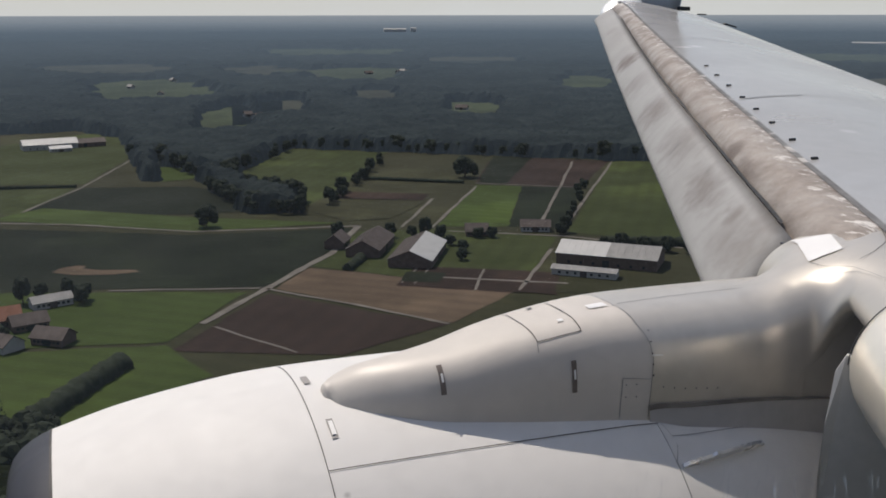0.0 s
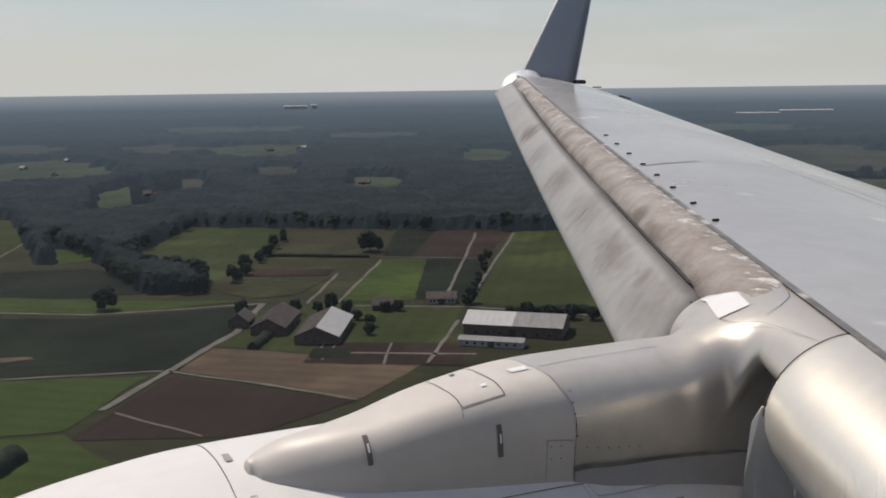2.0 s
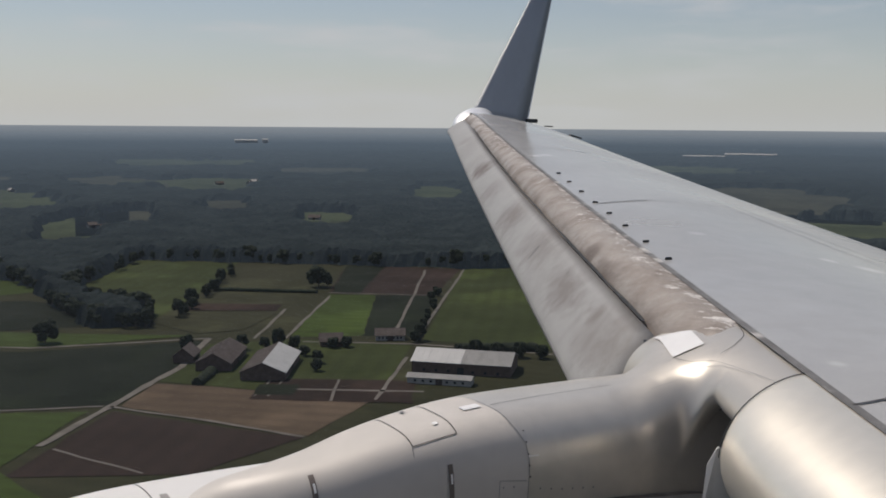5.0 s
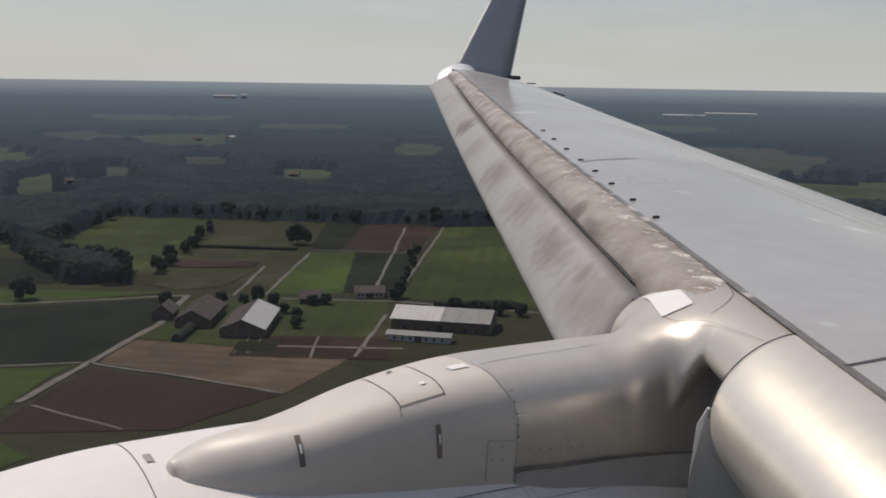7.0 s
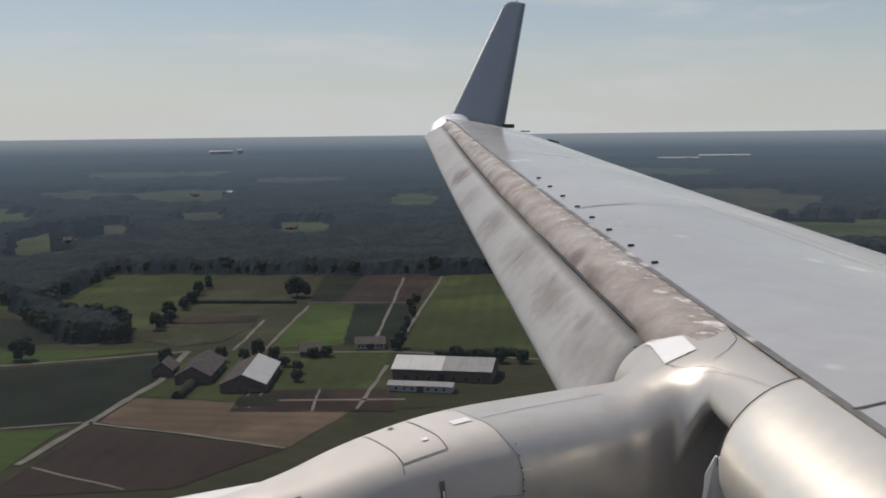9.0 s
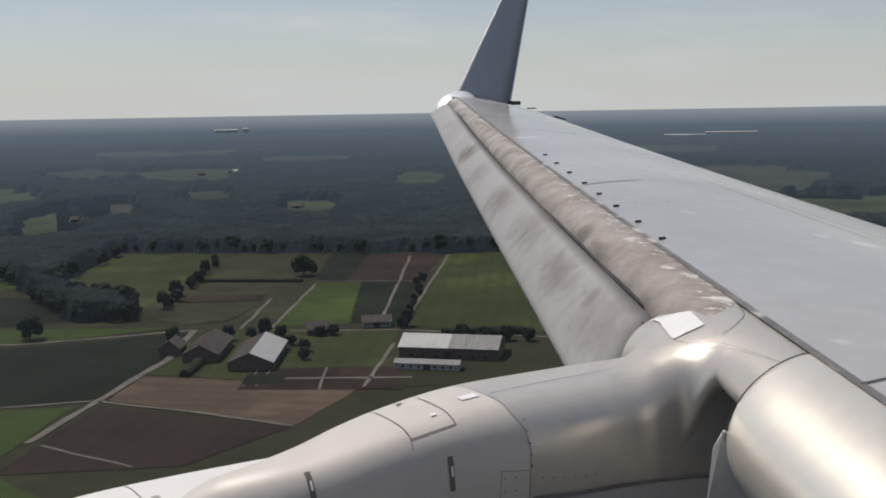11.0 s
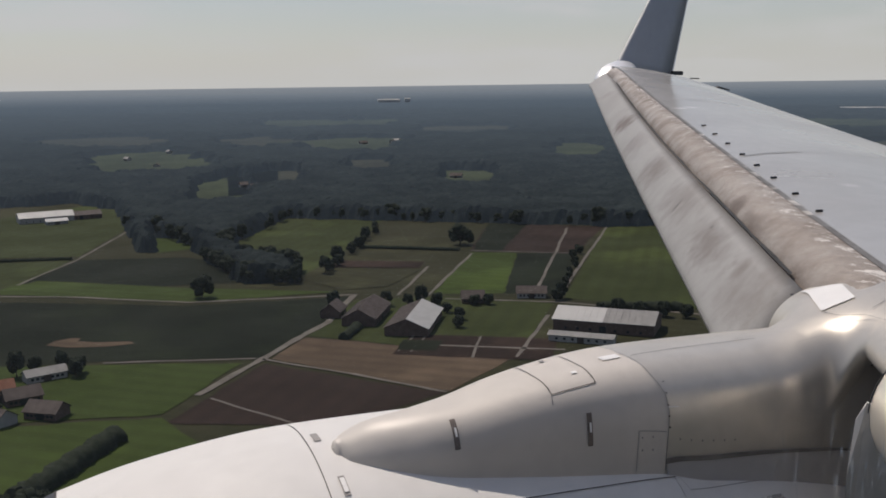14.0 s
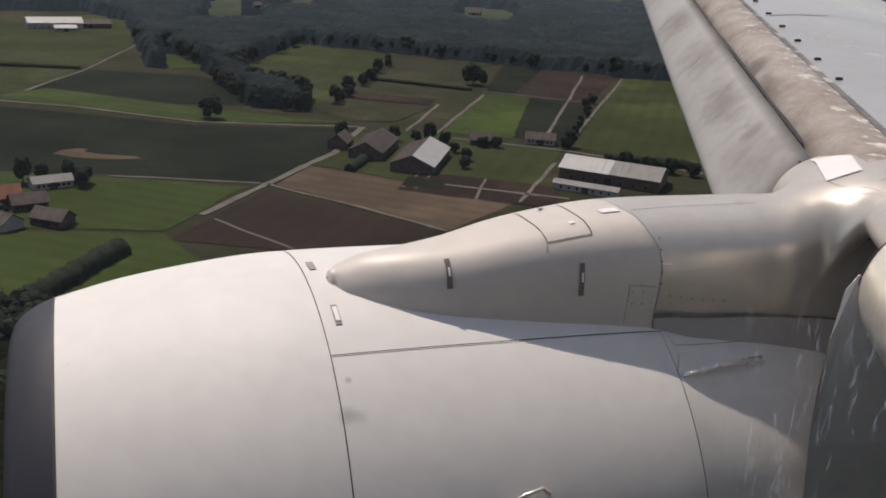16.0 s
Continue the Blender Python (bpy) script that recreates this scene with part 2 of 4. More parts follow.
nacelle = part("nacelle", nac_skin(1.2595, 2.449, 24), WHITE, plane, "white painted fan cowl with panel joints")
part("inlet_cowl", nac_skin(0.455, 1.2575, 20), WHITE, nacelle)
part("reverser_cowl", nac_skin(2.451, 3.6, 20), WHITE, nacelle, "grey white thrust reverser sleeve")
LIPC = [(0.447, 0.871), (0.42, 0.861), (0.385, 0.843), (0.35, 0.818), (0.325, 0.788), (0.312, 0.755), (0.315, 0.72), (0.34, 0.69), (0.42, 0.675), (0.9, 0.67), (1.2, 0.70)]
part("inlet_lip", loft([[(x, EY - r * math.sin(radians(a)), r * math.cos(radians(a))) for a in steps(0, 360, 96)] for x, r in LIPC]),
     LIP, nacelle, "dull dark metal inlet lip")
part("fan_disc", loft([[(1.19, EY - r * math.sin(radians(a)), r * math.cos(radians(a))) for a in steps(0, 360, 48)] for r in (0.0005, 0.2, 0.7)]), GAP, nacelle)
part("exhaust_core", loft([[(x, EY - r * math.sin(radians(a)), r * math.cos(radians(a))) for a in steps(0, 360, 48)]
                           for x, r in ((3.55, 0.80), (3.4, 0.55), (4.2, 0.42), (4.6, 0.30))]), LIP, nacelle)


def ring_seam(x, a0, a1, w=0.006, mat=SEAM, parent=nacelle, f=nac):
    part("panel_seam", loft([[f(x - w, a, 0.002), f(x + w, a, 0.002)] for a in steps(a0, a1, 80)]), mat, parent)


def along_seam(pts, w=0.005, mat=SEAM, parent=nacelle, f=nac, n=24):
    rows = []
    for (x0, a0), (x1, a1) in zip(pts, pts[1:]):
        for s in steps(0, 1, n):
            x, a = x0 + (x1 - x0) * s, a0 + (a1 - a0) * s
            d = w / 1.02 * 57.3
            rows.append([f(x, a - d, 0.0025), f(x, a + d, 0.0025)])
    part("panel_seam", loft(rows), mat, parent)


ring_seam(1.258, -60, 130, 0.0016)
ring_seam(2.450, 37, 130, 0.0011, SEAM2)
along_seam([(2.455, 26.0), (2.467, 28.3), (2.486, 31.5), (2.488, 33.5), (2.473, 35.3), (2.452, 37.2)], 0.0016)
along_seam([(2.486, 31.5), (2.778, 30.3), (3.06, 29.6)], 0.0013, SEAM2)
ring_seam(0.451, -180, 180, 0.004)
along_seam([(1.26, 28.6), (1.9, 28.5), (2.455, 28.3)], 0.0018)

# pylon
PY = 4.63
CREST = [(1.346, 1.043), (1.45, 1.096), (1.6, 1.133), (1.75, 1.161), (1.9, 1.199), (2.05, 1.229), (2.25, 1.259), (2.45, 1.273), (2.9, 1.28), (3.2, 1.284), (3.5, 1.318), (3.8, 1.37)]
HALF = [(1.345, 0.045), (1.36, 0.080), (1.40, 0.108), (1.45, 0.126), (1.6, 0.157), (1.8, 0.192), (2.1, 0.234), (2.5, 0.27), (3.0, 0.28), (3.8, 0.29)]


def axis_y(x):
    """The fairing's middle line, which leans outboard at its nose."""
    return PY + 0.075 * math.exp(-((x - 1.33) / 0.20) ** 2)


def pyl(x, u, off=0.0):
    """A place on the pylon: u -1 inboard foot, 0 crest, 1 outboard foot."""
    w, top, r = smooth_at(HALF, x), smooth_at(CREST, x), smooth_at(NAC, x)
    mid = axis_y(x)
    yi, yo = mid - w, mid + w * 1.1
    foot = math.sqrt(max(r * r - (EY - yi) ** 2, 0.01)) - 0.02
    a, k = u * math.pi / 2, 0.60 + 0.40 * math.exp(-((x - 1.346) / 0.36) ** 2)
    s, c = abs(math.sin(a)) ** k, abs(math.cos(a)) ** k
    y = mid - (w + off) * s if u < 0 else mid + (yo - mid + off) * s
    return Vector((x, y, foot + (top + off - foot) * c))


US = [math.copysign(abs(u) ** 0.8, u) for u in steps(-1, 1, 90)]
NOSE_PAINT = material("fairing_grey_paint", (0.625, 0.585, 0.535), 0.52, 0.05, 1.5, 0.10, bump=0.012, bump_scale=5, spec=0.45)
BREAK = [(-1.0, 2.419), (-0.872, 2.426), (-0.714, 2.436), (-0.573, 2.429), (-0.365, 2.398), (-0.14, 2.385), (0.2, 2.36), (1.0, 2.34)]


def body_row(s):
    """Across the metal body, from the bent panel joint (s = 0) aft."""
    return [pyl(curve_at(BREAK, u) * (1 - s) + 2.89 * s, u) for u in US]


pylon = part("pylon", loft([body_row(s) for s in steps(0, 1, 26)]), PYLON, plane, "satin grey metal pylon fairing above the engine")
part("pylon_top", loft([[pyl(x, u) for u in US if u > -0.02] for x in steps(2.89, 3.8, 40)]), PYLON, pylon)
# white cowl panel taken down to grey: its shade is in the colour
SKIRT = material("skirt_shade_grey", (0.46, 0.455, 0.46), 0.6, 0.0, 2.0, 0.14)
LEDGE = [(2.417, -0.972), (2.52, -0.956), (2.665, -0.945), (2.80, -0.937), (2.95, -0.931), (3.16, -0.921)]
part("fairing_skirt", loft([[pyl(x, u, 0.005) for u in steps(-1.0, curve_at(LEDGE, x), 6)] for x in steps(2.425, 3.30, 20)]), SKIRT, pylon, "skirt below the fairing greyed by painted shade")
CORE = Vector((1.362, axis_y(1.346) - 0.004, 1.016))


def nose_cap(q):
    """A rounded end that closes the fairing."""
    return [Vector((1.346 - 0.020 * math.sqrt(1 - q * q), *CORE.lerp(pyl(1.346, u), q)[1:])) for u in US]


part("pylon_nose", loft([nose_cap(q) for q in (0.02, 0.3, 0.55, 0.75, 0.88, 0.96)] + [[pyl(x, u) for u in US] for x in steps(1.346, 1.5, 16)[:-1] + steps(1.5, 2.0, 30)[:-1]] +
     [[pyl(2.0 * (1 - s) + curve_at(BREAK, u) * s, u) for u in US] for s in steps(0, 1, 22)]),
     NOSE_PAINT, pylon, "matt grey painted nose of the fairing")

# ---- wing ----
def seam_x(y):
    return 3.58 + 0.478 * (y - 4.54) + 0.0004 * (y - 4.54) ** 2


def seam_z(y):
    return 1.494 + 0.092 * (y - 4.54) + 0.0012 * (y - 4.54) ** 2 - 0.035 * max(0, y - 14.6) ** 1.5


def chord(y):
    return 1.30 + (16.7 - y) * 0.255 + max(0, 5.6 - y) * 0.45


def size(y):
    return 0.55 + 0.45 * (16.7 - y) / 12.2


def wing_row(y, upper):
    c, x, z, k = chord(y), seam_x(y), seam_z(y), size(y)
    if upper:
        return [(x + c * u, y, z + c * h) for u, h in ((0, 0), (0.08, 0.003), (0.18, 0.002), (0.3, -0.006), (0.45, -0.022), (0.6, -0.046), (0.75, -0.076), (0.88, -0.11), (1, -0.15))]
    nose = [(0, 0)] + [(-0.30 * k * math.sin(a), -0.22 * k * (1 - math.cos(a))) for a in steps(0.06, math.pi / 2, 26)]
    nose += [(-0.29 * k, -0.30 * k), (-0.22 * k, -0.40 * k), (-0.05, -0.46 * k)]
    return [(x + u, y, z + h) for u, h in nose]


YS = steps(1.9, 16.72, 60)
wing = part("wing", loft([wing_row(y, True) for y in YS]), WINGSKIN, plane, "light grey painted wing skin with small dark tabs")
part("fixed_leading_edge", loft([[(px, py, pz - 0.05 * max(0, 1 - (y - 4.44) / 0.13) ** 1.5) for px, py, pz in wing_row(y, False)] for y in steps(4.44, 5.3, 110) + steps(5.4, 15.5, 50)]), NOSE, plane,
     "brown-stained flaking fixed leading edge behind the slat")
part("wing_underside", loft([[wing_row(y, False)[-1], wing_row(y, True)[-1]] for y in YS]), WINGSKIN, wing)
part("panel_seam", loft([[(seam_x(y) - 0.022, y, seam_z(y) + 0.003), (seam_x(y) + 0.020, y, seam_z(y) + 0.004)] for y in steps(2, 16.3, 50)]), WORN, wing)


def slat_row(y):
    x, z, k = seam_x(y), seam_z(y), size(y)
    te = curve_at([(4.5, -0.31), (9, -0.30), (12, -0.24), (15, -0.15), (16.2, -0.12)], y)
    le = curve_at([(4.5, -0.64), (7, -0.605), (11, -0.55), (15.2, -0.475), (16.2, -0.46)], y)
    out = [(t_, 0.15 + 0.35 * h_) for t_, h_ in ((0, 0), (0.25, 0.17), (0.5, 0.39), (0.72, 0.62), (0.88, 0.81), (0.97, 0.95), (1.0, 1.05), (0.97, 1.13), (0.88, 1.13), (0.74, 0.90), (0.5, 0.60), (0.25, 0.33))]
    return [(x + te + (le - te) * t_, y, z - h_ * k) for t_, h_ in out]


slat = part("slat", loft([slat_row(y) for y in steps(4.90, 15.85, 40)], closed=True, caps=True), SLAT, plane, "extended grey leading edge slat with sooty stains")

def slat_line(y, k0, k1, parent):
    rows = []
    for q in steps(k0, k1, 10):
        k = min(int(q), 9)
        p = Vector(slat_row(y)[k]).lerp(Vector(slat_row(y)[k + 1]), q - k) + Vector((-0.003, 0, 0.003))
        rows.append([p + Vector((-0.002, -0.005, 0)), p + Vector((0.002, 0.005, 0))])
    part("slat_joint", loft(rows), SEAM2, parent)


# dark strip added for the shadow in the slot behind the slat
part("slot_seal", loft([[Vector(slat_row(y)[0]) + Vector((e, 0, 0.012 + 0.02 * e)) for e in (-0.004, 0.016 + 0.012 * noise.noise((y * 2.1, 0.3, 0)))] for y in steps(5.1, 16.0, 150)]), BLACK, slat, "dark strip painting the shadow in the slot")

slat_line(7.2, 1.7, 3.0, slat)
slat_line(9.9, 2.0, 2.9, slat)
slat_line(6.35, 1.2, 1.5, slat)

# inboard leading edge
def root_row(y):
    x, z = seam_x(y), seam_z(y)
    pts = [(0.0, 0.0)] + [(-0.40 * math.sin(a), -0.25 * (1 - math.cos(a))) for a in steps(0.15, math.pi / 2, 12)]
    pts += [(-0.395, -0.30), (-0.37, -0.36), (-0.32, -0.43), (-0.25, -0.51), (-0.16, -0.60), (-0.06, -0.70)]
    return [(x + u, y, z + h) for u, h in pts]


def root_rows():
    """Nose of the inboard wing, with a rounded outboard end."""
    rows = [root_row(y) for y in steps(1.9, 3.94, 14)]
    for q in (0.25, 0.5, 0.75, 0.92):
        y = 3.94 + 0.05 * math.sin(q * math.pi / 2)
        k = math.cos(q * math.pi / 2)
        base = root_row(y)
        mid = Vector((seam_x(y) - 0.05, y, seam_z(y) - 0.28))
        rows.append([mid.lerp(Vector(p), 0.80 + 0.20 * k) for p in base])
    rows.append([Vector((seam_x(3.99) - 0.05, 3.99, seam_z(3.99) - 0.28)).lerp(Vector(p), 0.05) for p in root_row(3.99)])
    return rows


inboard_edge = part("inboard_leading_edge", loft(root_rows()), BARE, plane, "polished bare metal inboard leading edge")
part("end_seal", tube([Vector(p) + Vector((-0.002, 0, 0.001)) for p in root_row(3.958)[0:14]], 0.0022, 5), BLACK, inboard_edge, "thin dark seal round the end of the leading edge")



# fairing where the pylon meets the wing
FN = 40
MEET = [(4.53, 0.045), (4.57, 0.095), (4.60, 0.13), (4.65, 0.175), (4.70, 0.207), (4.76, 0.235), (4.82, 0.255), (4.97, 0.287)]


def edge_drop(y, back):
    """How far the fixed leading edge has fallen, this far before the seam."""
    k = size(y)
    return 0.22 * k * (1 - math.sqrt(max(0, 1 - (back / (0.30 * k)) ** 2)))


def sheet(x, y):
    """Height of the smooth top that runs from the pylon's crest up to the wing seam."""
    back = seam_x(y) - x
    blend = min(1, max(0, (y - 4.17) / 0.20))
    blend = blend * blend * (3 - 2 * blend)
    nose = float(np.interp(back, [-0.1, 0.0, 0.10, 0.2, 0.272, 0.35, 0.45, 0.6, 0.9], [0.0, 0.0, 0.016, 0.056, 0.100, 0.155, 0.25, 0.40, 0.8]))
    slope = float(np.interp(back, [-0.1, 0.0, 0.10, 0.2, 0.3, 0.4, 0.5, 0.6, 0.7, 0.9], [0.0, 0.0, 0.014, 0.048, 0.092, 0.142, 0.20, 0.275, 0.37, 0.6]))
    wing_z = seam_z(y) - 0.006 - nose + (nose - slope) * blend
    low = smooth_at(CREST, x)
    soft = 0.10 + 0.04 * blend
    gap = max(0.0, 1 - abs(wing_z - low) / soft)
    return max(wing_z, low) + 0.25 * soft * gap * gap


def fillet_row(y):
    x, z = seam_x(y), seam_z(y)
    d = y - PY
    g = math.exp(-(d / (0.28 if d < 0 else 0.085)) ** 2)
    reach = 0.30 + 0.30 * g if d < 0 else 0.50 + 0.10 * g
    drop = 0.30 - 0.05 * g if d < 0 else 0.27 - 0.02 * g
    ease = min(1, max(0, (-d - 0.02) / 0.26))
    ease = ease * ease * (3 - 2 * ease)
    box = 2.0 if d < 0 else 2.8
    out = []
    for s in steps(0, 1, FN):
        a = s * math.pi / 2
        u = (1 - g) * math.sin(a) ** (2 / box) + g * s
        h = (1 - g) * (1 - max(math.cos(a), 0.0) ** (2 / box)) + g * ((1 - ease) * s ** 1.35 + ease * (0.75 * s * s * (3 - 2 * s) + 0.25 * s))
        out.append((reach * u, drop * h - 0.013))
    # sink it so that it dives under the fixed leading edge along one clean line
    meet = smooth_at(MEET, max(y, 4.53))
    low = edge_drop(max(y, 4.53), meet) - float(np.interp(meet, [p[0] for p in out], [p[1] for p in out]))
    low *= min(1, max(0, (y - 4.42) / 0.11))
    out = [(x + 0.01 - u, y, z - h - low) for u, h in out]
    merge = min(1, max(0, (4.76 - y) / 0.16))
    if merge:
        merge = merge * merge * (3 - 2 * merge)
        ramp = [(px, y, sheet(px, y)) for px in steps(x + 0.01, 2.86, FN)]
        out = [tuple(p + (q - p) * merge for p, q in zip(a, b)) for a, b in zip(out, ramp)]
    out.append((out[-1][0] + 0.02, y, out[-1][2] - 0.14))
    return out


JOINT = material("joint_fairing_paint", (0.67, 0.625, 0.555), 0.32, 0.46, 1.5, 0.12, bump=0.02, bump_scale=5, rough_vary=0.06)
fillet = part("wing_fillet", loft([fillet_row(y) for y in steps(4.60, 4.90, 80)]), JOINT, plane, "smooth grey metal fairing over the wing joint")


# its inboard edge: along the pylon's shoulder, round a corner, then along the wing's nose
PYL_EDGE = [(0.28 * (1 - math.sin(a) ** 0.6), 0.42 * (1 - math.cos(a) ** 0.6)) for a in [0.30, 0.45, 0.6, 0.75, 0.9, 1.02, 1.14, 1.24, 1.33, 1.40, 1.46]] + [(0.0, 0.42), (0.0, 0.46), (0.0, 0.52)]
NOSE_EDGE = [(0.19, 0.0), (0.15, 0.002), (0.12, 0.004), (0.095, 0.007), (0.07, 0.011), (0.05, 0.017), (0.032, 0.026), (0.010, 0.044), (0.0, 0.066), (0.003, 0.095), (0.020, 0.122), (0.055, 0.146), (0.11, 0.158), (0.20, 0.162)]
BEND = 0.085


def edge_row(px, py, nx, ny, w, lift=0.002):
    """A section across the edge at (px, py), whose outward way in plan is (nx, ny); w 0 on the pylon, 1 on the wing's nose."""
    far = min(0.95, (4.615 - py) / max(-ny, 1e-3))
    for _ in range(12):
        if px - nx * far > seam_x(py - ny * far) + 0.005:
            far *= 0.93
    inner = [(far + (0.20 - far) * q, 0.0) for q in (0.0, 0.2, 0.4, 0.6, 0.8)]
    row = []
    lip = w ** 0.6
    for e, drop in inner + [tuple(a + (b - a) * (w if a > 0.001 else lip) for a, b in zip(p, q)) for p, q in zip(PYL_EDGE, NOSE_EDGE)]:
        x, y = px - nx * e, py - ny * e
        row.append((x, y, sheet(x, y) + lift - drop))
    return row


def edge_rows():
    side = PY - 0.2795
    nose_x = seam_x(side - BEND) - 0.272
    xs = steps(2.885, nose_x - BEND, 14)
    rows = [edge_row(x, side, 0, -1, 0, 0.0) for x in xs]
    # the first rows grow out of the pylon's side
    for k, x in enumerate(xs[:8]):
        hold = 0.5 + 0.5 * math.cos(math.pi * k / 8)
        flank = [pyl(x, u, 0.0004) for u in steps(-0.999, -0.02, 120)]
        zs, ys = [p.z for p in flank], [p.y for p in flank]
        rows[k] = [(px, py + (float(np.interp(pz, zs, ys)) - py) * hold if n > 5 and pz < zs[-1] - 0.004 else py, pz) for n, (px, py, pz) in enumerate(rows[k])]
    for k in range(1, 17):
        a = k / 16 * math.pi / 2
        rows.append(edge_row(nose_x - BEND + BEND * math.sin(a), side - BEND + BEND * math.cos(a), -math.sin(a), -math.cos(a), (1 - math.cos(2 * a)) / 2))
    for y in steps(side - BEND, 3.92, 22)[1:]:
        rows.append(edge_row(seam_x(y) - 0.272, y, -1, 0, 1))
    return rows


part("fairing_edge", loft(edge_rows()), JOINT, fillet)


def wall_rows():
    """The pylon's side goes on aft, under the overhanging nose."""
    side = PY - 0.2795
    start = seam_x(side - BEND) - 0.272 - BEND
    base = edge_row(start - 0.01, side, 0, -1, 0, -0.004)[10:]
    return [[(x + d, y, z) for x, y, z in base] for d in steps(0, 0.60, 6)]


part("pylon_side", loft(wall_rows()), JOINT, fillet, "grey pylon side in the recess under the wing")


# added backing plate; its dark colour stands in for shade in the recess
part("front_spar", box_bm(3.42, 3.46, 3.0, 4.95, 0.3, 1.36), GAP, plane, "added dark backing plate for the recess shade")


def fillet_at(y, s, off=0.003):
    """A place on the fairing; s 0 at the wing seam, 1 at its front."""
    row = [Vector(p) for p in fillet_row(y)]
    f = s * FN
    k = min(int(f), FN - 1)
    return row[k].lerp(row[k + 1], f - k) + Vector((-off * s, 0, off))



def sheet_seam(pts, w=0.0014, mat=SEAM):
    fine = [(a[0] + (b[0] - a[0]) * q / 8, a[1] + (b[1] - a[1]) * q / 8) for a, b in zip(pts, pts[1:]) for q in range(8)] + [pts[-1]]
    rows = []
    for k, (x, y) in enumerate(fine):
        t = Vector(fine[min(k + 1, len(fine) - 1)]) - Vector(fine[max(k - 1, 0)])
        ac = Vector((-t.y, t.x)).normalized() * w
        rows.append([(x + e * ac.x, y + e * ac.y, sheet(x + e * ac.x, y + e * ac.y) + 0.0035) for e in (-1, 1)])
    part("panel_seam", loft(rows), mat, fillet)


sheet_seam([(3.56, 4.536), (3.504, 4.455), (3.47, 4.42), (3.432, 4.397), (3.375, 4.372), (3.295, 4.366)])
sheet_seam([(3.229, 4.551), (3.22, 4.486), (3.218, 4.437), (3.234, 4.393), (3.247, 4.337)], 0.0012)
sheet_seam([(3.247, 4.337), (3.238, 4.249), (3.215, 4.115), (3.191, 4.014), (3.167, 3.93)], 0.0008, SEAM2)
sheet_seam([(2.998, 4.411), (3.04, 4.39), (3.073, 4.37)], 0.0009, SEAM2)


def top_height(x, y):
    """Height of the fairing's skin over a place in plan."""
    if y < 4.60:
        return sheet(x, y)
    row = fillet_row(y)[:-1][::-1]
    return float(np.interp(x, [p[0] for p in row], [p[2] for p in row]))


def plate_at(q, w):
    """The white plate on the fairing's shoulder, between four corners."""
    a, b = fillet_at(4.857, 0.408).xy, fillet_at(4.671, 0.292).xy
    p = a.lerp(b, q).lerp(Vector((3.229, 4.551)).lerp(Vector((3.347, 4.506)), q), w)
    return Vector((p.x - 0.003, p.y, top_height(*p) + 0.006))


part("access_plate", loft([[plate_at(q, w_) for q in steps(0, 1, 16)] for w_ in steps(0, 1, 16)]), PLATE, fillet, "bright white plate")


# flap that hangs under the inboard leading edge
FLAP = material("flap_dull_paint", (0.55, 0.54, 0.52), 0.5, 0.25, 2, 0.2, spots=(0.30, 0.35, 0.33), spot_scale=4, spot_at=0.6)


def krueger_row(e):
    pts = [(0.03, 1.22), (0.0, 1.16), (-0.045, 0.99), (-0.075, 0.82), (-0.085, 0.64), (-0.085, 0.35), (-0.06, 0.05), (0.5, 0.05), (0.45, 0.8), (0.3, 1.0), (0.15, 1.15)]
    return [(2.885 + u + e, 4.0 - 0.15 * (1.2 - h) + e - 0.75 * max(0, u), h) for u, h in pts]


part("krueger_flap", loft([krueger_row(e) for e in (-0.006, 0.006)], closed=True, caps=True), FLAP, plane, "grey flap panel hanging under the leading edge")

# winglet
def winglet_row(s):
    base_le, base_te = Vector((9.48, 16.64, 2.63)), Vector((10.73, 16.755, 2.48))
    top_le, top_te = Vector((11.40, 17.70, 4.98)), Vector((11.85, 17.70, 4.95))
    le, te = base_le.lerp(top_le, s), base_te.lerp(top_te, s)
    c = (te - le)
    out = [le + c * u + Vector((0, 0.06 * (1 - 0.6 * s) * h, 0)) for u, h in ((0, 0), (0.05, 0.6), (0.3, 1), (0.7, 0.5), (1, 0), (0.7, -0.3), (0.3, -0.6), (0.05, -0.5))]
    return out


def winglet_skin():
    """The tip's forward corner is cut round."""
    rows = [winglet_row(s) for s in steps(0, 0.94, 12)]
    for s in (0.965, 0.985, 0.996, 1.0):
        cut = 0.42 * (1 - math.sqrt(max(0, 1 - ((s - 0.94) / 0.06) ** 2)))
        row = winglet_row(s)
        te = row[4]
        rows.append([te.lerp(p, 1 - cut) for p in row])
    return rows


winglet = part("winglet", loft(winglet_skin(), closed=True, caps=True), TAIL, plane, "tall blue-grey upswept winglet")
part("tip_light", box_bm(11.60, 11.68, 17.67, 17.72, 4.93, 4.985, 0.01), PLATE, winglet, "small white tip light")
part("trailing_strip", loft([[winglet_row(s)[4] + Vector((e, -0.004, 0)) for e in (-0.012, 0.012)] for s in steps(0.02, 0.99, 12)]), PLATE, winglet, "thin pale trailing strip")

for y in (5.67, 6.11, 6.59, 7.03, 7.47, 7.97, 8.48, 8.99):
    x = 4.196 + (y - 5.67) * 0.5
    z = seam_z(y) + 0.03
    part("vortex_generator", box_bm(x - 0.022, x + 0.022, y - 0.007, y + 0.007, z - 0.04, z - 0.014, 0.003), BLACK, wing, "small dark metal tab")

